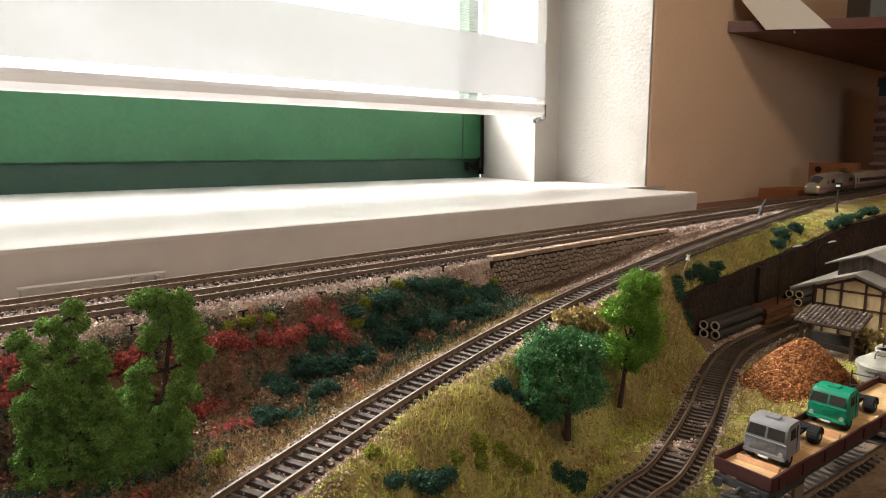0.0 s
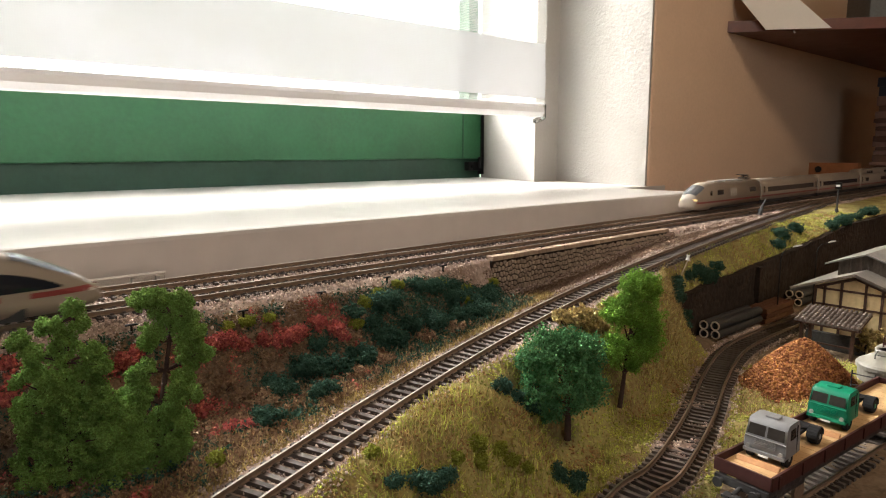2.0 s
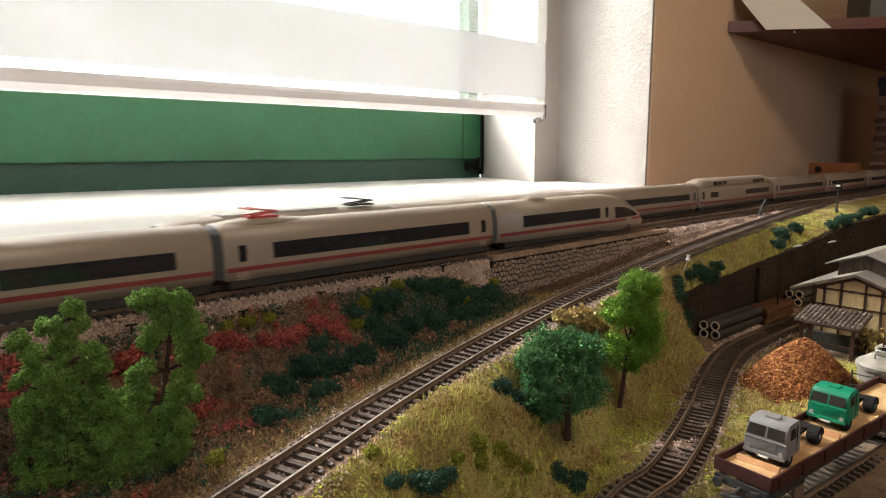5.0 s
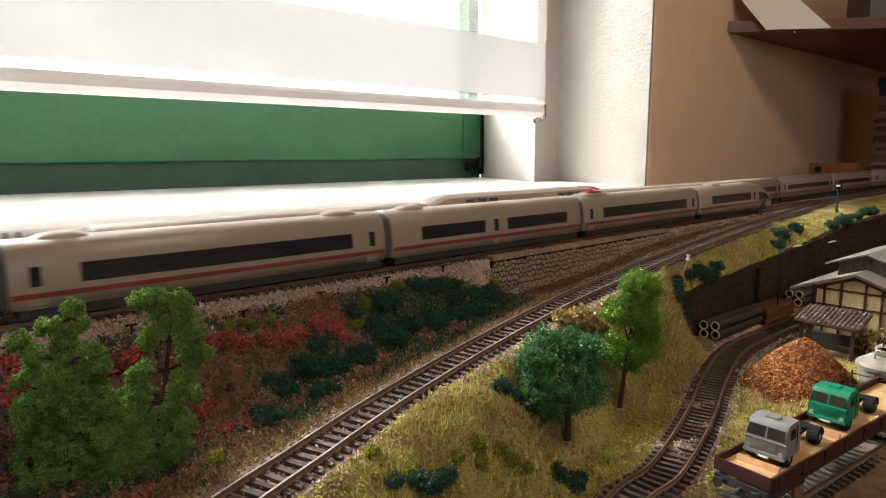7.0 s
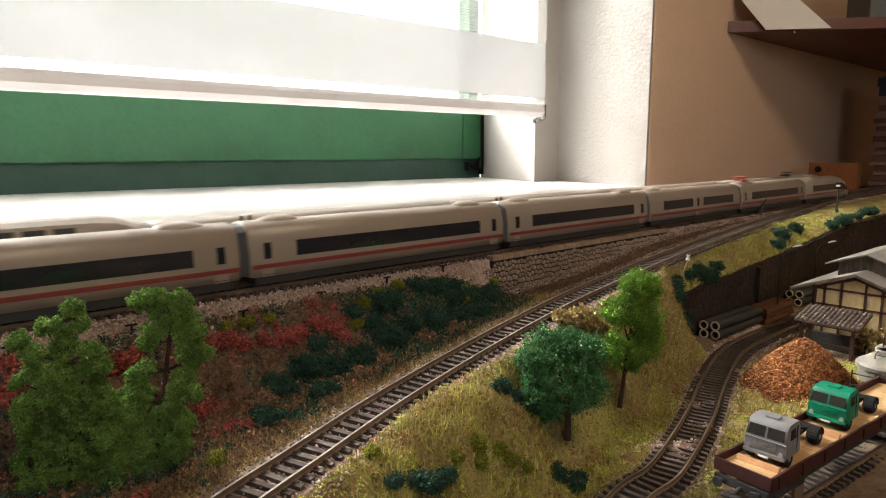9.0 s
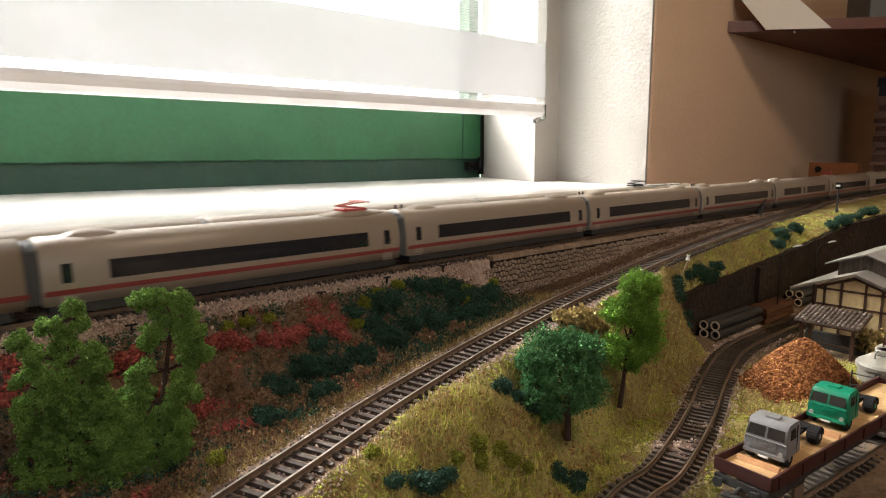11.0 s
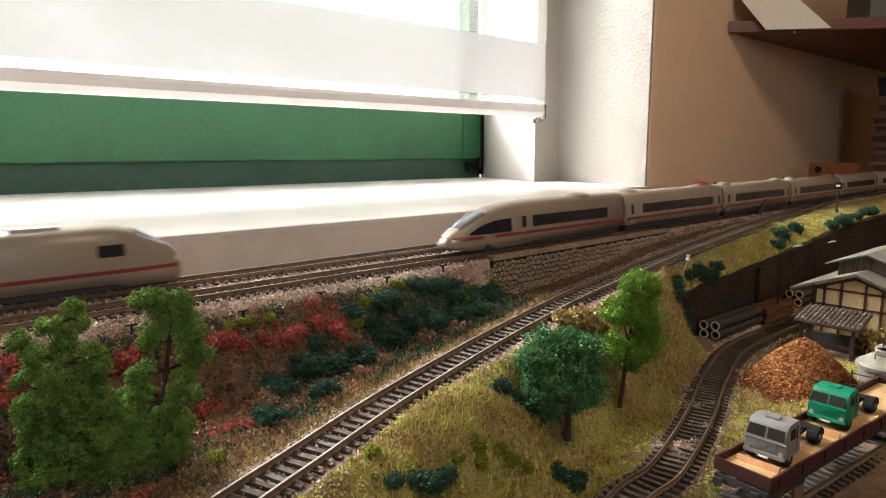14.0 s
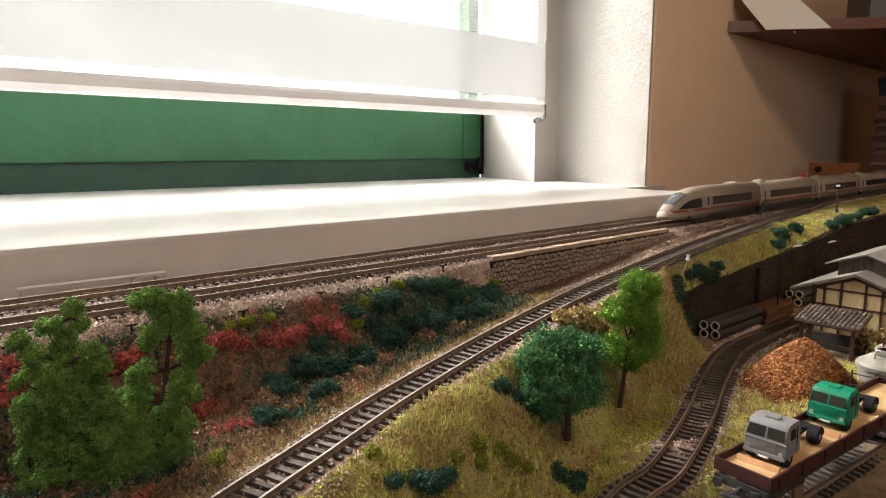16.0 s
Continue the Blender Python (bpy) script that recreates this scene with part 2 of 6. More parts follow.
def terrace(x, y, by, shelf, d):
    """The grass strip between the branch line and the dark wall."""
    wy, shoulder = 0.317, 0.011
    wz = lerp_rows([(0.56, -0.050), (0.70, -0.040), (0.85, -0.030), (1.04, -0.012), (1.3, -0.008)], x)[0]
    k = smooth01(shoulder, max(shoulder + 0.004, by - wy), d)
    return shelf + (wz - shelf) * k + rough(x, y, 0.015, 0.002)


def in_siding(x, y):
    return min((p.x - x) ** 2 + (p.y - y) ** 2 for p in SIDING_LINE[::3]) < 0.019 ** 2


def build_ground():
    """The ground of the layout: one sheet with three surfaces."""
    bm = bmesh.new()
    nx, ny = 420, 150
    xs = [-0.16 + 1.9 * (i / nx) ** 1.25 for i in range(nx + 1)]
    ys = [0.083 + 0.467 * j / ny for j in range(ny + 1)]
    grid = [[bm.verts.new((x, y, ground_z(x, y))) for y in ys] for x in xs]
    for i in range(nx):
        for j in range(ny):
            f = bm.faces.new((grid[i][j], grid[i + 1][j], grid[i + 1][j + 1], grid[i][j + 1]))
            f.smooth = True
            x, y = (xs[i] + xs[i + 1]) / 2, (ys[j] + ys[j + 1]) / 2
            by = lerp_rows(BRANCH_ROWS, x)[0]
            edge = near_y(x) - 0.03
            if y > edge or abs(y - by) < 0.023 - 0.010 * smooth01(0.53, 0.56, x) or in_siding(x, y):
                f.material_index = 0
            elif y > by:
                f.material_index = 1
            # earth by the wagon track paints in shade over grass; beyond it, yard earth
            elif (x > 0.30 and y < 0.157) or x > 0.585 and y < 0.317 and (y > 0.235 or x > 0.66):
                f.material_index = 1
            else:
                f.material_index = 2
    return tagged(part("ground", bm, [BALLAST, EARTH, GRASS_BASE]), "model railway ground of brown ballast, earth and olive grass", "ground", kind="structure")


# ---- tracks ----
def rail_mesh(points, offset):
    """A rail: foot, web and polished head, swept along points."""
    prof = [(-0.0011, -0.0030), (-0.0011, -0.0026), (-0.0004, -0.0022), (-0.0004, -0.0010), (-0.0006, -0.0007), (-0.0006, 0.0), (0.0006, 0.0), (0.0006, -0.0007), (0.0004, -0.0010), (0.0004, -0.0022), (0.0011, -0.0026), (0.0011, -0.0030)]
    bm = bmesh.new()
    rings = []
    for i, p in enumerate(points):
        d = (points[min(i + 1, len(points) - 1)] - points[max(i - 1, 0)]).normalized()
        side = Vector((-d.y, d.x, 0)).normalized()
        rings.append([p + side * (offset + a) + Vector((0, 0, b)) for a, b in prof])
    vs = loft(bm, rings)
    head = {v for ring in vs for v in (ring[5], ring[6])}
    for f in bm.faces:
        if len(f.verts) == 4 and all(v in head for v in f.verts):
            f.material_index = 1
    return mesh_of("rail", bm, [RAIL, RAIL_TOP])


def sleeper_mesh():
    bm = bmesh.new()
    box(bm, -0.0014, 0.0014, -0.0155, 0.0155, -0.0055, -0.0030)
    for s in (-1, 1):                            # rail chairs
        for k in (-1, 1):
            c = s * GAUGE / 2 + k * 0.0018
            box(bm, -0.0008, 0.0008, c - 0.0008, c + 0.0008, -0.0030, -0.0022)
    return mesh_of("sleeper", bm, SLEEPER)


SLEEPER_MESH = sleeper_mesh()


def build_track(label, points, every, near=(0, 9)):
    """Two rails and their sleepers; the sleepers close by are single parts."""
    top = empty("railway_track", label, "railway track", "railway tracks")
    for s in (-1, 1):
        part("rail", rail_mesh(points, s * GAUGE / 2), RAIL, top)
    rest = bmesh.new()
    count = 0
    for i in range(0, len(points) - 1, every):
        p, q = points[i], points[i + 1]
        d = q - p
        m = Matrix.Translation(p) @ pose(0, 0, 0, 0, -math.degrees(math.asin(d.z / d.length)), math.degrees(math.atan2(d.y, d.x)) + random.uniform(-1, 1))
        if near[0] <= p.x <= near[1] and count < 280:
            ob = part("sleeper", SLEEPER_MESH, SLEEPER, top)
            ob.matrix_basis = m
            count += 1
        else:
            vs = box(rest, -0.0014, 0.0014, -0.0155, 0.0155, -0.0055, -0.0030, m)
    if len(rest.verts):
        ob = part("far_sleepers", rest, SLEEPER, top)
        ob["kind"] = "stuff"
    else:
        rest.free()
    return top


def straight(y0, x0=-0.3, x1=2.4, step=0.0068):
    n = int((x1 - x0) / step)
    return [Vector((x0 + step * i, y0 + LEAN * (x0 + step * i), 0)) for i in range(n)]


build_ground()
build_track("brown weathered main line track beside the white sill", straight(FAR0), 1, (0, 1.8))
build_track("brown weathered main line track with bright rail heads", straight(NEAR0), 1, (0, 1.8))
build_track("dark climbing branch track with bright rail heads", BRANCH_LINE, 1, (0, 1.6))
build_track("dark curved siding track in brown ballast", SIDING_LINE, 1, (0.2, 1.2))


# ---- room ----
WALL_Y, FRAME_Y = 0.692, 1.222            # room face of the window wall, inner face of the window
SILL_Z = 0.022
WIN_L, WIN_R = -1.15, 1.175               # the window opening


def slab(name, label, category, material, *dims, bevel=0.0, parent=None):
    return tagged(part(name, boxed(*dims, bevel=bevel), material, parent), label, category, kind="structure" if parent is None else "")


def build_room():
    big = 0.9
    # window wall: pieces round the deep recess
    w = empty("wall_window_side", "cream painted wall with a deep white window recess", "wall", kind="structure")
    part("wall_panel", boxed(1.1275, 2.76, WALL_Y, 0.72, -big, 1.7, bevel=0.006), TAN_WALL, w)
    part("wall_panel", boxed(-2.6, -1.25, WALL_Y, 1.32, -big, 1.7), TAN_WALL, w)
    part("wall_panel", boxed(-1.25, 1.122, WALL_Y, 1.32, -big, -0.008), TAN_WALL, w)
    part("wall_panel", boxed(-1.25, 1.122, WALL_Y, 1.32, 1.35, 1.7), TAN_WALL, w)
    # plaster lining of the recess, a step near the window
    foot = [(1.1215, 0.6945), (1.178, 0.958), (1.107, 0.963), (1.1975, 1.225), (1.32, 1.225), (1.32, 0.7205), (1.1272, 0.7205), (1.1272, 0.6945)]
    bm = bmesh.new()
    loft(bm, [[(x, y, z) for x, y in foot[::-1]] for z in (-big, 1.349)])
    part("recess_lining", bm, WHITE_PLASTER, w)
    part("recess_lining", boxed(-1.2495, -1.24, WALL_Y + 0.003, 1.22, SILL_Z, 1.349), WHITE_PLASTER, w)
    slab("wall_back", "plain cream wall behind the layout", "wall", TAN_WALL, -2.7, -2.6, -2.3, 1.32, -big, 1.7)
    slab("wall_end", "plain dark cream wall in the shade", "wall", TAN_WALL, 2.75, 2.85, -2.3, WALL_Y, -big, 1.7)
    # the opening in the rear wall is added for fill light
    for dims in ((-2.6, -1.8, -2.4, -2.3, -big, 1.7), (-0.4, 2.75, -2.4, -2.3, -big, 1.7), (-1.8, -0.4, -2.4, -2.3, -big, 0.3), (-1.8, -0.4, -2.4, -2.3, 1.5, 1.7)):
        slab("wall_rear", "plain cream wall with an unseen opening added for fill light", "wall", TAN_WALL, *dims)
    slab("ceiling", "white plaster ceiling", "ceiling", WHITE_PLASTER, -2.7, 2.85, -2.4, 1.32, 1.7, 1.8)
    slab("floor", "brown wooden floor", "floor", SHELF_WOOD, -2.7, 2.85, -2.4, 1.32, -big - 0.1, -big)
    # the table board that carries the layout
    slab("layout_board", "dark wooden base board of the model railway", "board", BOARD_DARK, -0.5, 2.4, 0.0805, 0.535, -0.135, -0.112)
    slab("table_top", "brown wooden table top beside the layout", "table top", SHELF_WOOD, 1.05, 2.74, 0.5515, WALL_Y - 0.001, -0.045, -0.022)
    # sill
    bm = boxed(WIN_L - 0.12, 1.035, 0.54, WALL_Y, -0.019, SILL_Z, bevel=0.004)
    box(bm, WIN_L - 0.09, 1.19, WALL_Y - 0.001, FRAME_Y + 0.01, -0.0065, SILL_Z - 0.0004)
    tagged(part("window_sill", bm, SILL), "thick polished white marble window sill", "window sill", kind="structure")


def build_window():
    win = empty("window_1", "green painted wooden window behind a white blind", "window", kind="structure")
    y = FRAME_Y
    part("window_frame", boxed(WIN_L, 1.19, y, y + 0.06, SILL_Z - 0.002, 0.0710), DARK_GREEN, win, "dark green lower frame")
    sash = part("casement", boxed(WIN_L, 1.182, y - 0.012, y + 0.04, 0.070, 0.215, bevel=0.003), GREEN_PAINT, win, "broad green lower rail of the casement")
    part("joint_line", boxed(1.1185, 1.1200, y - 0.0135, y - 0.0118, 0.072, 0.213), DARK_GREEN, sash)
    part("weather_bead", boxed(WIN_L, 1.182, y - 0.0165, y - 0.012, 0.196, 0.201), GREEN_PAINT, sash)
    part("upper_rail", boxed(WIN_L, 1.19, y, y + 0.05, 1.26, 1.345), GREEN_PAINT, win)
    part("side_rail", boxed(1.150, 1.182, y, y + 0.04, 0.216, 1.26), GREEN_PAINT, win)
    part("side_rail", boxed(WIN_L, WIN_L + 0.08, y, y + 0.04, 0.216, 1.26), GREEN_PAINT, win)
    pane = part("pane", boxed(WIN_L + 0.08, 1.150, y + 0.018, y + 0.022, 0.216, 1.26), CLEAR, win)
    pane.visible_shadow = False
    # black iron edge and hinge
    part("edge_strip", boxed(1.183, 1.196, y - 0.013, y + 0.02, 0.030, 0.215), BLACK_METAL, win, "black iron edge strip")
    bm = bmesh.new()
    box(bm, 1.135, 1.182, y - 0.016, y - 0.0005, 0.040, 0.062, bevel=0.002)
    tube(bm, (1.150, y - 0.020, 0.051), (1.150, y - 0.010, 0.051), 0.006, n=12)
    tube(bm, (1.172, y - 0.020, 0.046), (1.172, y - 0.020, 0.074), 0.005, n=10)
    part("hinge", bm, BLACK_METAL, win, "black iron hinge")


def build_blind():
    """A double roller blind: dense bands and sheer bands, a round bottom bar."""
    by = 0.905
    blind = empty("roller_blind", "white double roller blind with dense and sheer bands, half lowered", "blind")
    x0, x1 = -1.10, 1.068
    def band(z0, z1, material, yy, name):
        bm = bmesh.new()
        rows = []
        for k in range(7):
            z = z0 + (z1 - z0) * k / 6
            rows.append([bm.verts.new((x, yy + 0.0015 * math.sin(x * 9 + k * 0.7), z)) for x in [x0 + (x1 - x0) * i / 24 for i in range(25)]])
        for a, b in zip(rows, rows[1:]):
            for i in range(24):
                bm.faces.new((a[i], a[i + 1], b[i + 1], b[i]))
        ob = part(name, bm, material, blind, smooth=True)
        return ob
    band(0.1835, 0.1965, MESH, by, "sheer_band")
    z = 0.197
    k = 0
    while z < 1.32:
        h = 0.109 if k == 0 else 0.070 if k % 2 == 0 else 0.115
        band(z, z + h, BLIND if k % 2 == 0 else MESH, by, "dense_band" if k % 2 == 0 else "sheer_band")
        z += h + 0.0005
        k += 1
    bm = bmesh.new()
    prof = [(0, 0.0), (0.006, 0.001), (0.010, 0.006), (0.011, 0.012), (0.008, 0.020), (0.004, 0.025), (-0.004, 0.026), (-0.009, 0.020), (-0.011, 0.010), (-0.006, 0.002)]
    loft(bm, [[(x, by + a, 0.158 + b) for a, b in prof] for x in (x0, x1 - 0.012)])
    part("bottom_bar", bm, ALU, blind, "white aluminium bottom bar", smooth=False)
    bm = boxed(x1 - 0.012, x1 - 0.008, by - 0.012, by + 0.012, 0.156, 0.185, bevel=0.0015)
    tube(bm, (x1 - 0.03, by, 0.150), (x1 - 0.006, by, 0.158), 0.005, 0.006, n=10)
    part("end_cap", bm, CLEAR, blind, "clear plastic end cap")
    part("roller", boxed(x0, x1, by - 0.02, by + 0.03, 1.30, 1.348, bevel=0.01), ALU, blind)


def build_outside():
    """Bright hazy garden beyond the window."""
    m = bpy.data.materials.new("hazy garden light")
    m.use_nodes = True
    N, L = m.node_tree.nodes, m.node_tree.links
    b = N["Principled BSDF"]
    co, n, ramp = N.new("ShaderNodeTexCoord"), N.new("ShaderNodeTexNoise"), N.new("ShaderNodeValToRGB")
    n.inputs["Scale"].default_value = 2.2
    n.inputs["Detail"].default_value = 6
    e = ramp.color_ramp.elements
    e[0].position, e[0].color = 0.42, (0.16, 0.32, 0.12, 1)
    e[1].position, e[1].color = 0.58, (0.9, 0.97, 0.95, 1)
    L.new(co.outputs["Object"], n.inputs["Vector"])
    L.new(n.outputs["Fac"], ramp.inputs[0])
    L.new(ramp.outputs[0], b.inputs["Emission Color"])
    b.inputs["Emission Strength"].default_value = 1.1
    b.inputs["Base Color"].default_value = (0.1, 0.15, 0.08, 1)
    bm = bmesh.new()
    vs = [bm.verts.new(p) for p in ((-6, 7, -3), (12, 7, -3), (12, 7, 3.6), (-6, 7, 3.6))]
    bm.faces.new(vs)
    tagged(part("backdrop", bm, m), "bright hazy green garden outside", "backdrop", kind="structure")


def build_shelf():
    top = empty("wall_shelf", "reddish brown wooden wall shelf", "shelf")
    plan = [(1.41, WALL_Y - 0.001), (1.80, 0.2206), (2.74, 0.2206), (2.74, WALL_Y - 0.001)]
    bm = bmesh.new()
    loft(bm, [[(x, y, z) for x, y in plan] for z in (0.341, 0.3635)])
    part("board", bm, SHELF_WOOD, top)
    bm = bmesh.new()
    for k in (0.22, 0.52):
        x, y = 1.41 + 0.39 * k, WALL_Y - 0.4704 * k
        tube(bm, (x - 0.004, y - 0.003, 0.336), (x + 0.004, y + 0.003, 0.341), 0.0016, n=8)
    part("pin", bm, ALU, top, "small bright shelf pins")


build_room()
build_window()
build_blind()
build_outside()
build_shelf()


# ---- trains ----
TURN = math.degrees(math.atan(LEAN))


def car_section(w, z0, z1, shoulder, n=5):
    """Half-round car cross-section: tumblehome sides and an arched roof, from one sill over the roof to the other."""
    pts = [(-w * 0.94, z0), (-w, z0 + (z1 - z0) * 0.22), (-w * 0.985, z0 + (z1 - z0) * 0.5), (-w * 0.92, shoulder)]
    for i in range(1, n + 1):
        a = math.pi * i / (n + 1)
        pts.append((-w * 0.92 * math.cos(a), shoulder + (z1 - shoulder) * math.sin(a) ** 0.75))
    pts += [(-x, z) for x, z in pts[:4][::-1]]
    return pts


def side_x(w, z0, z1, shoulder, z):
    """Half width of the car's side at the height z."""
    return -lerp_rows([(z0, -w * 0.94), (z0 + (z1 - z0) * 0.22, -w), (z0 + (z1 - z0) * 0.5, -w * 0.985), (shoulder, -w * 0.92), (z1, -w * 0.5)], z)[0]


SEC_B = (0.0170, 0.0075, 0.0440, 0.0315)
SEC_A = (0.0172, 0.0068, 0.0430, 0.0325)


def side_strip(bm, sec, x0, x1, za, zb, sides=(-1, 1), out=0.00022, slant=0.0, n=1):
    """A thin panel that follows the car's side."""
    for s in sides:
        rows = []
        for k in range(4):
            z = za + (zb - za) * k / 3
            y = s * (side_x(*sec, z) + out)
            rows.append([bm.verts.new((x, y, z)) for x in (x0 + slant * k / 3, x1)])
        for a, b in zip(rows, rows[1:]):
            q = (a[0], a[1], b[1], b[0])
            bm.faces.new(q if s < 0 else q[::-1])


def car_shell(sec, x0, x1):
    bm = bmesh.new()
    pts = car_section(*sec)
    xs = [x0, x0 + 0.0012, x1 - 0.0012, x1]
    rings = []
    for i, x in enumerate(xs):
        k = 0.965 if i in (0, 3) else 1.0
        zc = 0.024
        rings.append([(x, y * k, zc + (z - zc) * k) for y, z in pts])
    loft(bm, rings)
    return bm


def underframe(bm, x0, x1, w):
    box(bm, x0 + 0.004, x1 - 0.004, -w * 0.90, w * 0.90, 0.0022, 0.0085)
    for c in (x0 + 0.042, x1 - 0.042):
        box(bm, c - 0.018, c + 0.018, -w * 0.72, w * 0.72, 0.0012, 0.0045)


def wheelset(parent, c):
    for dx in (-0.0140, 0.0140):
        bm = bmesh.new()
        for s in (-1, 1):
            y = s * (GAUGE / 2)
            tube(bm, (c + dx, y - 0.001, 0.0051), (c + dx, y + 0.001, 0.0051), 0.0050, n=14)
        tube(bm, (c + dx, -GAUGE / 2, 0.0051), (c + dx, GAUGE / 2, 0.0051), 0.0008, n=6)
        part("wheelset", bm, RAIL, parent)


def pantograph(parent, x, z, material, s=1.0, d=1):
    bm = bmesh.new()
    box(bm, x - 0.011 * s, x + 0.011 * s, -0.0055, 0.0055, z, z + 0.0014)
    for y in (-0.005, 0.005):
        tube(bm, (x - 0.010 * s * d, y, z + 0.0015), (x + 0.012 * s * d, y * 0.5, z + 0.0038), 0.0006, n=6)
        tube(bm, (x + 0.012 * s * d, y * 0.5, z + 0.0038), (x - 0.008 * s * d, y * 0.8, z + 0.0062), 0.0005, n=6)
        tube(bm, (x + y * 1.6, y, z - 0.0005), (x + y * 1.6, y, z + 0.0025), 0.0011, 0.0009, n=6)
    for k in (-1, 1):
        tube(bm, (x - 0.008 * s * d + k * 0.0025, -0.0095, z + 0.0064), (x - 0.008 * s * d + k * 0.0025, 0.0095, z + 0.0064), 0.0006, n=6)
    part("pantograph", bm, material, parent)


def roof_hump(parent, x0, x1, z, h, w, name="roof_fairing", material=None):
    """A low streamlined fairing on the roof."""
    bm = bmesh.new()
    rings = []
    n = 10
    for i in range(n + 1):
        k = i / n
        e = math.sin(math.pi * k) ** 0.45 if 0 < k < 1 else 0.0
        rings.append([(x0 + (x1 - x0) * k, w * math.cos(a) * (0.35 + 0.65 * e), z - 0.0030 + (h + 0.0030) * e * math.sin(a) ** 0.8) for a in [math.pi * j / 8 for j in range(9)]])
    loft(bm, rings, close=True, caps=True)
    part(name, bm, material or TRAIN_WHITE, parent, smooth=True)


def doors(parent, sec, xs, name="door", dark=True):
    for x in xs:
        for s in (-1, 1):
            bm = bmesh.new()
            side_strip(bm, sec, x - 0.0046, x + 0.0046, 0.0075, 0.0330, sides=(s,), out=0.00012)
            d = part(name, bm, TRAIN_WHITE, parent)
            bm = bmesh.new()
            side_strip(bm, sec, x - 0.0027, x + 0.0027, 0.0195, 0.0300, sides=(s,), out=0.0003)
            part("door_window", bm, TRAIN_GLASS, d)
            bm = bmesh.new()
            for z in (0.0086, 0.0362):
                side_strip(bm, sec, x - 0.0052, x + 0.0052, z, z + 0.0004, sides=(s,), out=0.0003)
            part("door_seam", bm, TRAIN_DARK, d)


def windows(parent, sec, spans, za, zb):
    for a, b in spans:
        for s in (-1, 1):
            bm = bmesh.new()
            side_strip(bm, sec, a, b, za, zb, sides=(s,), out=0.00025)
            part("window_band", bm, TRAIN_GLASS, parent)


def stripe(parent, sec, x0, x1, za, zb):
    for side in (-1, 1):
        bm = bmesh.new()
        side_strip(bm, sec, x0, x1, za, zb, sides=(side,), out=0.0002)
        part("red_stripe", bm, TRAIN_RED, parent)


def nose_profile(u, kind):
    """Half width, lower edge and roof height factors along a nose; u from 0 (tip) to 1 (full section)."""
    if kind == "round":
        top = lerp_rows([(0, 0.010), (0.03, 0.0150), (0.10, 0.0205), (0.22, 0.0275), (0.38, 0.0355), (0.56, 0.0405), (0.78, 0.0432), (1.0, 0.0440)], u)[0]
        wide = lerp_rows([(0, 0.30), (0.03, 0.50), (0.10, 0.68), (0.25, 0.85), (0.5, 0.96), (1.0, 1.0)], u)[0]
        low = lerp_rows([(0, 0.0075), (0.06, 0.0055), (0.2, 0.0035), (0.8, 0.0035), (1, 0.0055)], u)[0]
    else:
        top = lerp_rows([(0, 0.0150), (0.03, 0.0205), (0.10, 0.0255), (0.20, 0.0285), (0.40, 0.0335), (0.62, 0.0390), (0.82, 0.0422), (1.0, 0.0430)], u)[0]
        wide = lerp_rows([(0, 0.62), (0.04, 0.76), (0.15, 0.87), (0.45, 0.96), (1.0, 1.0)], u)[0]
        low = lerp_rows([(0, 0.0060), (0.06, 0.0045), (0.2, 0.0030), (0.8, 0.0030), (1, 0.0055)], u)[0]
    return wide, low, top


def nose_ring(x, sec, u, kind):
    w, z0, z1, sh = sec
    wide, low, top = nose_profile(u, kind)
    k = (top - low) / (z1 - z0)
    return [(x, y * wide * (1 if z < sh else 1 - 0.10 * (1 - u)), low + (z - z0) * k) for y, z in car_section(*sec)]


def nose_shell(sec, tip, back, length, kind):
    """A car body with a streamlined nose from tip (length long) to back. tip < back or tip > back."""
    d = 1 if back > tip else -1
    bm = bmesh.new()
    us = [0, 0.012, 0.03, 0.06, 0.10, 0.16, 0.22, 0.30, 0.38, 0.47, 0.56, 0.67, 0.78, 0.9, 1.0]
    rings = [nose_ring(tip + d * length * u, sec, u, kind) for u in us]
    rings.append([(back, y, z) for y, z in car_section(*sec)])
    if d < 0:
        rings = rings[::-1]
    loft(bm, rings)
    return bm


def nose_patch(bm, sec, tip, d, length, kind, u0, u1, va, vb, sides=(-1, 1), out=0.0003, taper=0.0, nu=8, nv=4):
    """A panel on the side of a nose between heights va, vb (metres); taper closes it towards the tip."""
    for s in sides:
        rows = []
        for i in range(nu + 1):
            u = u0 + (u1 - u0) * i / nu
            ring = nose_ring(0, sec, u, kind)[:9]
            sc = 1 - taper * (1 - i / nu) ** 2.6
            row = []
            for j in range(nv + 1):
                z = va + (vb - va) * j / nv * sc
                half = -lerp_rows([(p[2], p[1]) for p in ring], z)[0]
                row.append(bm.verts.new((tip + d * length * u, s * (half + out), z)))
            rows.append(row)
        for a, b in zip(rows, rows[1:]):
            for j in range(nv):
                bm.faces.new((a[j], b[j], b[j + 1], a[j + 1]))


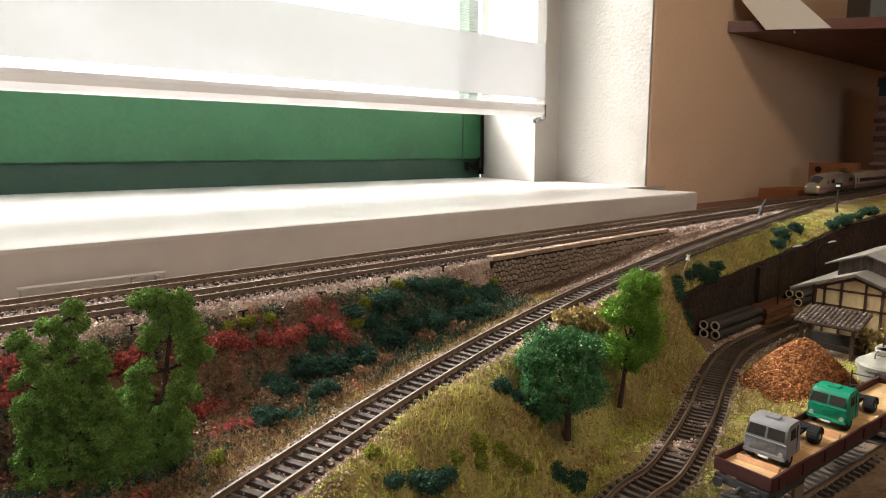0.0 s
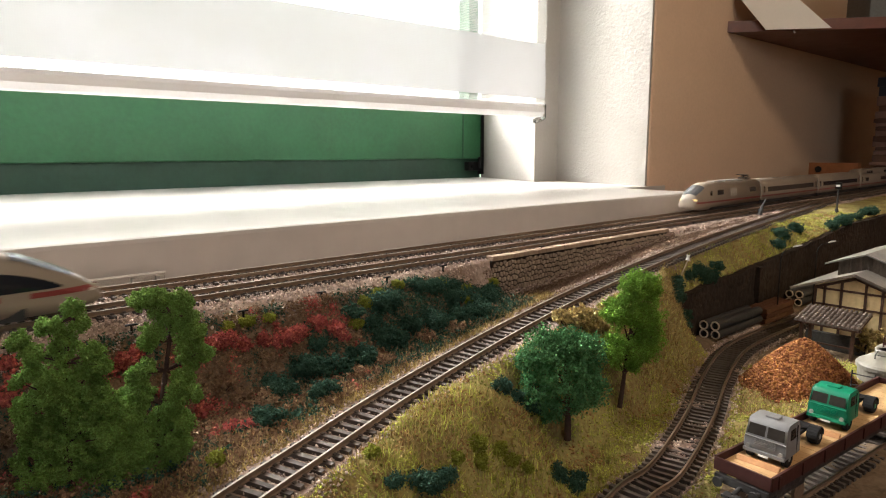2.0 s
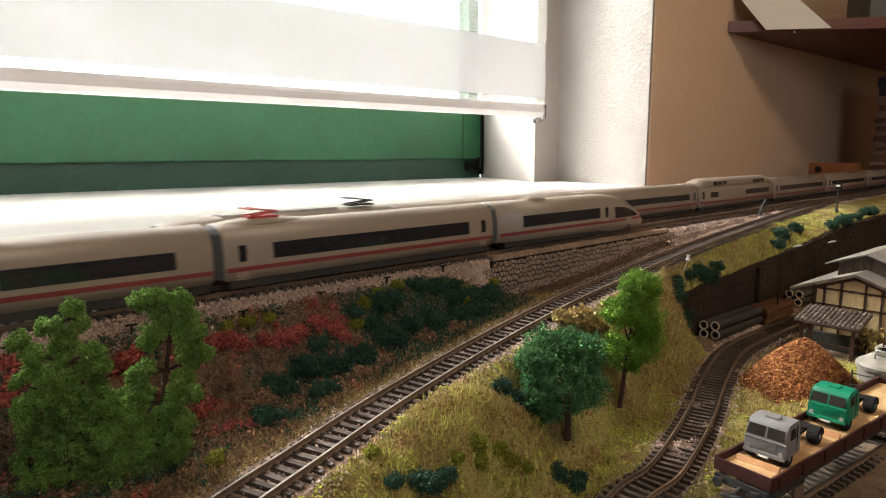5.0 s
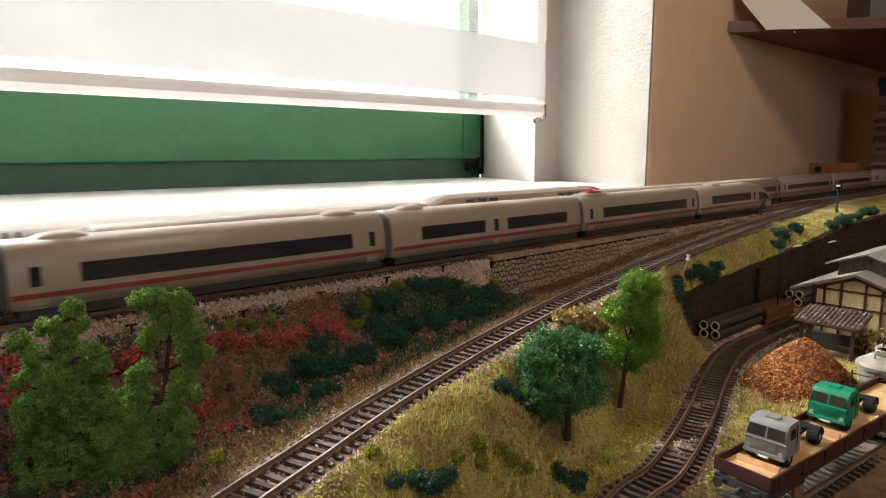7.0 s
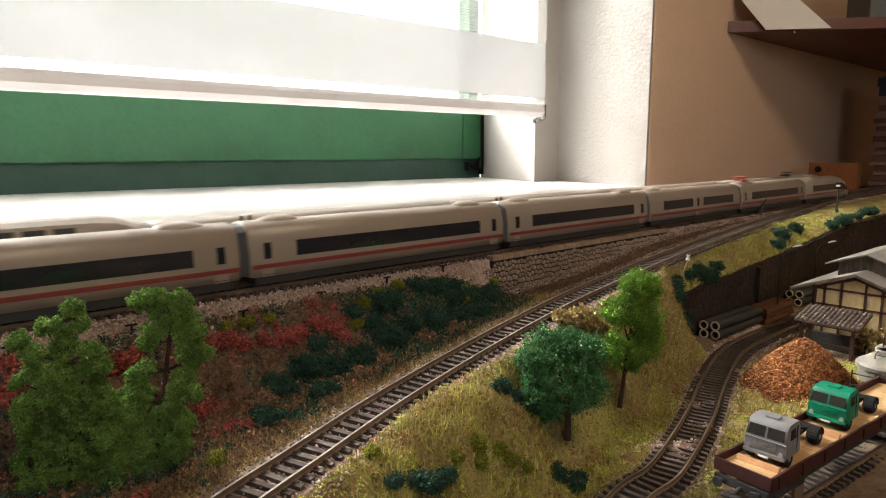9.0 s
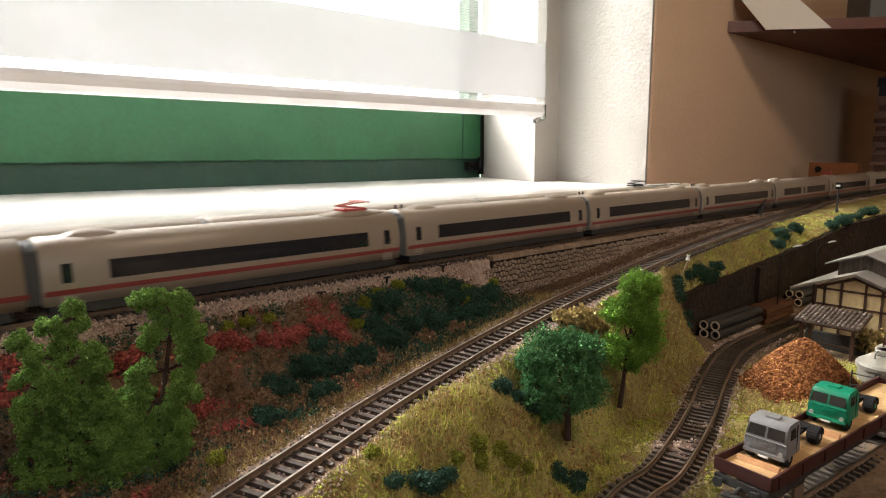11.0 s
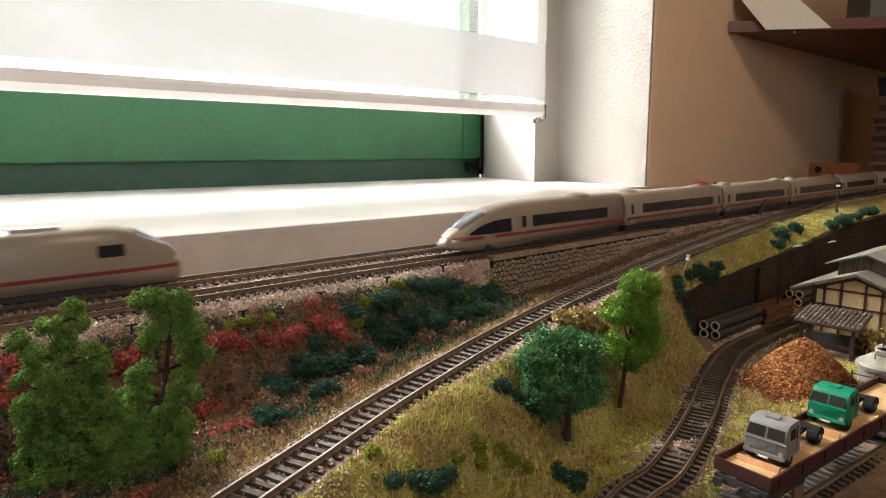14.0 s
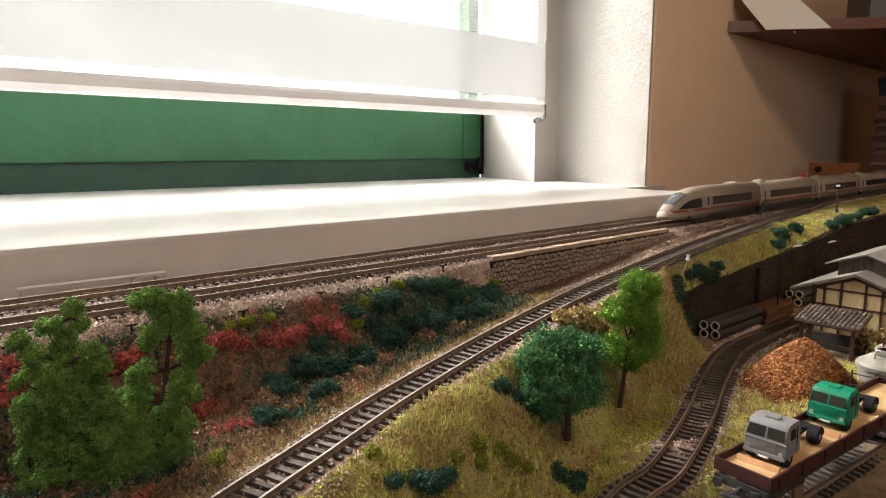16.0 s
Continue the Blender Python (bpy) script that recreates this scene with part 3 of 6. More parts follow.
def front_window(bm, sec, tip, d, length, kind, u0, u1, half, out=0.0004):
    """The windscreen, wrapped over the top of the nose."""
    rows = []
    for i in range(7):
        u = u0 + (u1 - u0) * i / 6
        ring = nose_ring(0, sec, u, kind)[3:10]
        row = []
        for j in range(9):
            f = -half + 2 * half * j / 8
            ys = [p[1] for p in ring]
            y = f * ys[-1]
            z = lerp_rows([(p[1], p[2]) for p in ring], y)[0]
            row.append(bm.verts.new((tip + d * length * u - d * out, y, z + out)))
        rows.append(row)
    for a, b in zip(rows, rows[1:]):
        for j in range(8):
            bm.faces.new((a[j], a[j + 1], b[j + 1], b[j]))


def build_bogies(car, x0, x1, w):
    bm = bmesh.new()
    underframe(bm, x0, x1, w)
    part("underframe", bm, TRAIN_DARK, car)
    for c in (x0 + 0.042, x1 - 0.042):
        wheelset(car, c)


def gangway(train, x, sec):
    bm = bmesh.new()
    pts = car_section(*sec)
    rings = []
    for i in range(9):
        k = 0.93 if i % 2 else 0.88
        rings.append([(x - 0.0042 + 0.0084 * i / 8, y * k, 0.024 + (z - 0.024) * k) for y, z in pts])
    loft(bm, rings)
    part("gangway", bm, BELLOWS, train, "dark grey rubber gangway")


LAMP_GLOW = glow("warm headlight", (1.0, 0.75, 0.35), 0.3)
LAMP_LENS = mat("clear lamp lens", (0.6, 0.58, 0.52), 0.15, vary=0.05, bump=0)


def build_train_b():
    """Eight-car express with round noses; its front is at x = 0 and it extends towards -x."""
    train = empty("express_train", "cream white eight-car express train with red stripe and dark windows", "train", "express trains")
    sec = SEC_B
    w, z0, z1, sh = sec
    ends = [0.0045, -0.2612, -0.5169, -0.7693, -1.0195, -1.2712, -1.5213, -1.7711, -2.0332]
    zs = (0.0195, 0.0300)
    for i in range(8):
        a, b = ends[i + 1] + 0.0035, ends[i] - (0.0035 if i else 0.0)
        if i in (0, 7):
            if i == 7:
                a -= 0.0035
            tip, back, d, length = (b, a, -1, 0.104) if i == 0 else (a, b, 1, 0.104)
            car = part("end_car", nose_shell(sec, tip, back, length, "round"), TRAIN_WHITE, train, smooth=True)
            body0, body1 = (a, b - 0.10) if i == 0 else (a + 0.10, b)
            D = lambda x: tip + d * x
            lohi = lambda p, q: (min(D(p), D(q)), max(D(p), D(q)))
            for side in (-1, 1):
                bm = bmesh.new()
                nose_patch(bm, sec, tip, d, length, "round", 0.21, 0.70, 0.0172, 0.0290, sides=(side,), taper=0.92, nu=14)
                part("cab_window", bm, TRAIN_GLASS, car)
            bm = bmesh.new()
            front_window(bm, sec, tip, d, length, "round", 0.15, 0.43, 0.74)
            part("windscreen", bm, SCREEN, car, "windscreen with painted silvery reflection")
            for side in (-1, 1):
                bm = bmesh.new()
                nose_patch(bm, sec, tip, d, length, "round", 0.03, 0.36, 0.0131, 0.0160, sides=(side,), out=0.00025)
                part("nose_stripe", bm, TRAIN_RED, car)
                bm = bmesh.new()
                nose_patch(bm, sec, tip, d, length, "round", 0.49, 1.0, 0.0131, 0.0160, sides=(side,), out=0.00025)
                part("nose_stripe", bm, TRAIN_RED, car)
            stripe(car, sec, *lohi(0.104, 0.260), 0.0131, 0.0160)
            doors(car, sec, [D(0.090)])
            windows(car, sec, [lohi(0.1025, 0.228)], *zs)
            for side in (-1, 1):
                bm = bmesh.new()
                nose_patch(bm, sec, tip, d, length, "round", 0.045, 0.075, 0.0125, 0.0142, sides=(side,), out=0.0004)
                part("headlight", bm, LAMP_LENS, car)
            build_bogies(car, *lohi(0.036, 0.2555), w)
            roof_hump(car, *lohi(0.178, 0.214), z1, 0.0028, 0.0095)
            bm = boxed(*lohi(0.03, 0.10), -w * 0.7, w * 0.7, 0.0025, 0.0075)
            part("nose_skirt", bm, TRAIN_DARK, car)
        else:
            car = part("coach", car_shell(sec, a, b), TRAIN_WHITE, train)
            car.data.shade_smooth()
            stripe(car, sec, a + 0.001, b - 0.001, 0.0131, 0.0160)
            if i == 2:
                doors(car, sec, [a + 0.118])
                windows(car, sec, [(a + 0.030, a + 0.104), (a + 0.133, b - 0.023)], *zs)
            else:
                doors(car, sec, [a + 0.0125, b - 0.0125])
                lo, hi = a + 0.034, b - 0.030
                windows(car, sec, [(lo, hi)], *zs)
            build_bogies(car, a, b, w)
            if i in (1, 6):
                p = a + 0.034 if i == 1 else b - 0.034
                roof_hump(car, p - 0.036, p + 0.036, z1, 0.0022, 0.0100)
                pantograph(car, p, z1 + 0.0015, RED_PART, d=1 if i == 1 else -1)
            roof_hump(car, a + 0.012, a + 0.046, z1, 0.0026, 0.0085) if i not in (1,) else None
            if i in (3, 4, 5):
                roof_hump(car, b - 0.05, b - 0.014, z1, 0.0026, 0.0085)
                bm = bmesh.new()
                for q in (a + 0.004, a + 0.010):
                    tube(bm, (q, 0.002, z1 - 0.001), (q, 0.002, z1 + 0.003), 0.0010, n=8)
                part("insulator", bm, TRAIN_DARK, car)
    for x in ends[1:-1]:
        gangway(train, x, sec)
    return train


GRILLE = mat("pale grey grille", (0.50, 0.47, 0.42), 0.5)


def build_train_a():
    """Express with two power cars and a raised restaurant car; its front is at x = 0 and it extends towards +x."""
    train = empty("express_train", "cream white express model train with power cars and raised restaurant car", "train", "express trains")
    sec = SEC_A
    w, z0, z1, sh = sec
    ends = [0.004, 0.2327]
    for k in range(7):
        ends.append(0.2327 + (2.1990 - 0.2327) * (k + 1) / 7)
    ends.append(2.4060)
    zs = (0.0205, 0.0285)
    n = len(ends) - 1
    for i in range(n):
        a, b = ends[i] + (0.0025 if i else 0), ends[i + 1] - (0.0025 if i < n - 1 else 0)
        if i in (0, n - 1):
            tip, back, d, length = (a, b, 1, 0.046) if i == 0 else (b, a, -1, 0.046)
            D = lambda x: tip + d * x
            lohi = lambda p, q: (min(D(p), D(q)), max(D(p), D(q)))
            car = part("power_car", nose_shell(sec, tip, back, length, "wedge"), TRAIN_WHITE, train, smooth=True)
            bm = bmesh.new()
            front_window(bm, sec, tip, d, length, "wedge", 0.13, 0.62, 0.86)
            # front car has the reflection in its colour, rear car plain dark glass
            part("windscreen", bm, SCREEN if i == 0 else TRAIN_GLASS, car, "windscreen, grey on the front car from painted reflection")
            for side in (-1, 1):
                bm = bmesh.new()
                nose_patch(bm, sec, tip, d, length, "wedge", 0.86, 1.0, 0.0235, 0.0305, sides=(side,), taper=0.9)
                part("cab_side_window", bm, TRAIN_GLASS, car)
            windows(car, sec, [lohi(0.064, 0.085), lohi(0.181, 0.2065)] if i == 0 else [lohi(0.038, 0.054), lohi(0.154, 0.180)], 0.0235, 0.0310)
            for side in (-1, 1):
                bm = bmesh.new()
                nose_patch(bm, sec, tip, d, length, "wedge", 0.02, 1.0, 0.0125, 0.0150, sides=(side,), out=0.00025, nu=14)
                part("nose_stripe", bm, TRAIN_RED, car)
            stripe(car, sec, *lohi(0.046, 0.2260 if i == 0 else 0.2020), 0.0125, 0.0150)
            for side in (-1, 1):
                bm = bmesh.new()
                nose_patch(bm, sec, tip, d, length, "wedge", 0.03, 0.12, 0.0165, 0.0195, sides=(side,), out=0.0004)
                part("headlight", bm, LAMP_GLOW if i == 0 else LAMP_LENS, car)
            build_bogies(car, *lohi(0.03, 0.225 if i == 0 else 0.202), w)
            pantograph(car, D(0.197 if i == 0 else 0.186), z1 + 0.001, BLACK_METAL, 1.1, d)
            bm = bmesh.new()
            box(bm, *lohi(0.110, 0.172), -0.006, 0.006, z1 - 0.001, z1 + 0.0012)
            box(bm, *lohi(0.072, 0.098), -0.007, 0.007, z1 - 0.001, z1 + 0.0008)
            part("roof_equipment", bm, GREY_PART, car)
            for side in (-1, 1):
                for q in range(4):
                    bm = bmesh.new()
                    side_strip(bm, sec, *lohi(0.110 + q * 0.006, 0.114 + q * 0.006), 0.0200, 0.0320, sides=(side,), out=0.0002)
                    part("grille", bm, GRILLE, car)
        else:
            car = part("coach", car_shell(sec, a, b), TRAIN_WHITE, train)
            car.data.shade_smooth()
            stripe(car, sec, a + 0.001, b - 0.001, 0.0125, 0.0150)
            if i == 3:
                bm = bmesh.new()
                rings = []
                for x, h in ((a + 0.006, 0.0), (a + 0.018, 0.0045), (a + 0.030, 0.0058), (b - 0.030, 0.0058), (b - 0.018, 0.0045), (b - 0.006, 0.0)):
                    rings.append([(x, y * 0.93, z - 0.004 + h) for y, z in car_section(w, 0.034, z1 + 0.004, 0.0385)])
                loft(bm, rings)
                part("raised_roof", bm, TRAIN_WHITE, car, smooth=False)
                for s in (-1, 1):
                    for c in (a + 0.05, a + 0.066, a + 0.082, b - 0.082, b - 0.066, b - 0.05):
                        bm = boxed(c - 0.006, c + 0.006, s * w * 0.925 - 0.0006, s * w * 0.925 + 0.0006, 0.0385, 0.0435)
                        part("roof_window", bm, TRAIN_GLASS, car)
                windows(car, sec, [(a + 0.035, a + 0.060), (b - 0.115, b - 0.022)], *zs)
                doors(car, sec, [a + 0.012])
            else:
                doors(car, sec, [a + 0.011, b - 0.011])
                windows(car, sec, [(a + 0.026, b - 0.026)], *zs)
            build_bogies(car, a, b, w)
    for x in ends[1:-1]:
        gangway(train, x, sec)
    return train


TRAIN_B = build_train_b()
TRAIN_A = build_train_a()


def on_line(s, y0):
    """The pose s metres along a main track."""
    c = 1 / math.sqrt(1 + LEAN * LEAN)
    return pose(s * c, y0 + LEAN * s * c, 0.0, 0, 0, TURN)


# ---- landscape ----
LEAF_FRESH = leafy(mat("fresh green foam leaves", (0.27, 0.46, 0.11), 0.9, vary=0.4, size=0.004, bump=0, big=0.015, per_island=0.35), 0.25)
LEAF_DEEP = leafy(mat("bluish green leaves", (0.11, 0.29, 0.11), 0.75, vary=0.4, size=0.004, bump=0, big=0.015, per_island=0.45), 0.15)
LEAF_BRIGHT = leafy(mat("bright spring green leaves", (0.27, 0.50, 0.075), 0.85, vary=0.4, size=0.004, bump=0, big=0.015, per_island=0.35), 0.25)
LEAF_DARK = leafy(mat("dark green bush flock", (0.055, 0.125, 0.085), 0.9, vary=0.4, size=0.003, bump=0, per_island=0.4), 0.12)
LEAF_LIME = leafy(mat("yellow green bush flock", (0.30, 0.33, 0.05), 0.9, vary=0.4, size=0.003, bump=0, per_island=0.3), 0.2)
LEAF_RED = leafy(mat("red heather flock", (0.60, 0.16, 0.14), 0.9, vary=0.45, size=0.004, bump=0, per_island=0.4), 0.25)
LEAF_RUST = leafy(mat("rust brown flock", (0.33, 0.21, 0.13), 0.9, vary=0.5, size=0.004, bump=0, per_island=0.4), 0.15)
MOSS_YELLOW = leafy(mat("yellow green foam scatter", (0.56, 0.57, 0.12), 0.9, vary=0.35, size=0.006, bump=0, per_island=0.35), 0.12)
MOSS_OLIVE = mat("olive foam scatter", (0.34, 0.35, 0.09), 0.9, vary=0.4, size=0.006, bump=0, per_island=0.4)
MOSS_RUST = mat("rusty foam scatter", (0.40, 0.23, 0.10), 0.9, vary=0.4, size=0.006, bump=0, per_island=0.4)
BARK = mat("dark brown bark", (0.075, 0.045, 0.035), 0.9, vary=0.4, size=0.002, bump=0.8)
WALL_STONE = mat("grey brown rubble stone", (0.36, 0.275, 0.21), 0.9, vary=0.35, size=0.002, bump=0.6, per_object=0.22)
MORTAR = mat("dark mortar", (0.030, 0.021, 0.017), 0.95, vary=0.3, size=0.002, bump=0.6)
CAP_STONE = mat("brown cap stones", (0.36, 0.26, 0.19), 0.9, vary=0.3, size=0.002, bump=0.5, per_object=0.15)
BROWN_BIT = mat("brown gravel", (0.20, 0.125, 0.09), 0.95, vary=0.5, size=0.002, bump=0.3, per_island=0.45)
DARK_WALL = mat("dark brown rock wall", (0.042, 0.029, 0.021), 0.95, vary=0.5, size=0.006, bump=1.0, big=0.03)

BLOB = (np.array([(1, 0, 0), (-1, 0, 0), (0, 1, 0), (0, -1, 0), (0, 0, 1), (0, 0, -1)], float), [(0, 2, 4), (2, 1, 4), (1, 3, 4), (3, 0, 4), (2, 0, 5), (1, 2, 5), (3, 1, 5), (0, 3, 5)])
LEAF = (np.array([(-1, 0, 0), (0, -0.6, 0.25), (1, 0, 0), (0, 0.6, 0.25)], float), [(0, 1, 2), (0, 2, 3)])
STONE = (np.array([(1, 0.2, -0.5), (-0.8, 0.9, -0.5), (-0.5, -1, -0.5), (0.5, 0.5, 0.7), (-0.6, 0.1, 0.6), (0.3, -0.7, 0.5)], float), [(0, 1, 3), (1, 4, 3), (1, 2, 4), (2, 5, 4), (2, 0, 5), (0, 3, 5), (3, 4, 5)])
BLADE = (np.array([(-0.06, 0, 0), (0.06, 0, 0), (0.0, 0.0, 1.0)], float), [(0, 1, 2)])
TETRA = (np.array([(1, 0, -0.7), (-0.6, 0.9, -0.6), (-0.6, -0.9, -0.6), (0, 0, 1)], float), [(0, 1, 3), (1, 2, 3), (2, 0, 3), (0, 2, 1)])
rng = np.random.RandomState(7)


def spins(n, tilt=None):
    """Random rotations; with tilt, only a lean of that size and a turn about z."""
    if tilt is None:
        q = rng.normal(size=(n, 4))
        q /= np.linalg.norm(q, axis=1)[:, None]
        w, x, y, z = q.T
    else:
        a, b, l = rng.uniform(0, 6.283, n), rng.uniform(0, 6.283, n), np.abs(rng.normal(0, tilt, n)) / 2
        ax, ay, s, c = np.cos(a), np.sin(a), np.sin(l), np.cos(l)
        w, x, y, z = c * np.cos(b / 2), s * (ax * np.cos(b / 2) + ay * np.sin(b / 2)), s * (ay * np.cos(b / 2) - ax * np.sin(b / 2)), c * np.sin(b / 2)
    return np.stack([1 - 2 * (y * y + z * z), 2 * (x * y - z * w), 2 * (x * z + y * w), 2 * (x * y + z * w), 1 - 2 * (x * x + z * z), 2 * (y * z - x * w),
                     2 * (x * z - y * w), 2 * (y * z + x * w), 1 - 2 * (x * x + y * y)], 1).reshape(n, 3, 3)


def strewn(name, shape, centres, sizes, material, tilt=None, squash=0.35):
    """One mesh of many small copies of a shape, each turned and sized by chance."""
    T, F = shape
    centres = np.asarray(centres, float)
    n, k = len(centres), len(T)
    R = spins(n, tilt)
    S = np.asarray(sizes, float).reshape(n, 1, 1) * (1 + squash * rng.uniform(-1, 1, (n, 1, 3)) * (0 if tilt is not None else 1))
    V = np.einsum("nij,nkj->nki", R, T[None] * S) + centres[:, None, :]
    if tilt is None:
        V += rng.uniform(-0.25, 0.25, V.shape) * S
    f = (np.array(F)[None] + (np.arange(n) * k)[:, None, None]).reshape(-1, 3)
    me = bpy.data.meshes.new(name)
    me.vertices.add(n * k)
    me.vertices.foreach_set("co", V.reshape(-1))
    m = len(f)
    me.loops.add(m * 3)
    me.loops.foreach_set("vertex_index", f.reshape(-1).astype(np.int32))
    me.polygons.add(m)
    me.polygons.foreach_set("loop_start", np.arange(0, m * 3, 3, dtype=np.int32))
    me.update(calc_edges=True)
    me.materials.append(material)
    return me


def in_lobes(lobes, n, inner=0.55):
    """Points in the outer parts of a set of balls (x, y, z, r), gathered into tufts."""
    L = np.array(lobes, float)
    pick = rng.choice(len(L), n, p=L[:, 3] ** 2 / (L[:, 3] ** 2).sum())
    d = rng.normal(size=(n, 3))
    d /= np.linalg.norm(d, axis=1)[:, None]
    # uneven outline: the radius swells and sinks with direction
    bump = 1 + 0.22 * np.sin(d[:, 0] * 5 + pick * 2.1) * np.sin(d[:, 1] * 6 + pick) + 0.16 * np.sin(d[:, 2] * 9 + pick * 1.3 + d[:, 0] * 7)
    r = L[pick, 3] * bump * rng.uniform(inner ** 3, 1, n) ** (1 / 3)
    return L[pick, :3] + d * r[:, None]


def tufts(lobes, groups, per, spread, inner=0.5):
    c = in_lobes(lobes, groups, inner)
    p = np.repeat(c, per, 0)
    return p + rng.normal(0, spread, p.shape)


def build_tree(label, base, lobes, height, shape, groups, per, spread, size, material, trunk_r=0.0022, inner=0.5):
    """A tapered trunk with limbs into each lobe and a crown of many small leaves."""
    tree = empty("tree", label, "tree", "model trees", m=pose(*base))
    bm = bmesh.new()
    top = max(lobes, key=lambda l: l[2])
    mid = Vector((top[0] * 0.45, top[1] * 0.45, height * 0.5))
    tube(bm, (0, 0, -0.004), mid * 0.45 + Vector((0.0006, 0, 0)), trunk_r, trunk_r * 0.8, n=9)
    tube(bm, mid * 0.45 + Vector((0.0006, 0, 0)), mid, trunk_r * 0.8, trunk_r * 0.62, n=9)
    tube(bm, mid, Vector(top[:3]), trunk_r * 0.62, trunk_r * 0.2, n=8)
    for l in lobes:
        c = Vector(l[:3])
        start = mid * min(1.0, max(0.25, (c.z * 0.7) / max(mid.z, 1e-4)))
        tube(bm, start, c, trunk_r * 0.42, trunk_r * 0.15, n=6)
        for k in range(3):
            e = c + Vector((random.uniform(-1, 1), random.uniform(-1, 1), random.uniform(-0.3, 1))) * l[3] * 0.7
            tube(bm, c, e, trunk_r * 0.16, trunk_r * 0.08, n=5)
    part("trunk", bm, BARK, tree, "dark brown trunk with limbs")
    P = tufts(lobes, groups, per, spread, inner)
    part("crown", strewn("crown", shape, P, size * rng.uniform(0.6, 1.3, len(P)), material), material, tree)
    return tree


VIEW_R = Vector((sa, -ca, 0))                 # the two foam trees spread along this line


def build_foam_tree(label, base, plumes, stem, material):
    """A foam tree: a leaning stem and plumes (across, up, radius, in mm), each a heap of small tufts of fine grains."""
    tree = empty("tree", label, "tree", "model trees", m=pose(*base))
    away = Vector((VIEW_R.y, -VIEW_R.x, 0))
    lobes = []
    for a, h, r in plumes:
        q = VIEW_R * (a / 1000) + away * (random.uniform(-1, 1) * 0.006) + Vector((0, 0, h / 1000))
        lobes.append((q.x, q.y, q.z, r / 1000))
    bm = bmesh.new()
    spine = [VIEW_R * (a / 1000) + Vector((0, 0, h / 1000)) for a, h in stem]
    for k, (p, q) in enumerate(zip(spine, spine[1:])):
        n = len(spine) - 1
        tube(bm, p, q, 0.0019 * (1 - 0.7 * k / n), 0.0019 * (1 - 0.7 * (k + 1) / n), n=9)
    for l in lobes:
        c = Vector(l[:3])
        start = min(spine, key=lambda p: (p - c).length + 2 * max(0, p.z - c.z))
        tube(bm, start, c, 0.0007, 0.0002, n=5)
    part("trunk", bm, BARK, tree, "dark brown trunk with limbs")
    tuft = in_lobes(lobes, 3600, 0.35)
    size = rng.uniform(0.0010, 0.0022, len(tuft))
    per = 26
    d = rng.normal(size=(len(tuft) * per, 3))
    d /= np.linalg.norm(d, axis=1)[:, None]
    P = np.repeat(tuft, per, 0) + d * (np.repeat(size, per) * rng.uniform(0.3, 1, len(d)) ** 0.5)[:, None]
    part("crown", strewn("crown", TETRA, P, rng.uniform(0.00030, 0.00056, len(P)), material), material, tree)


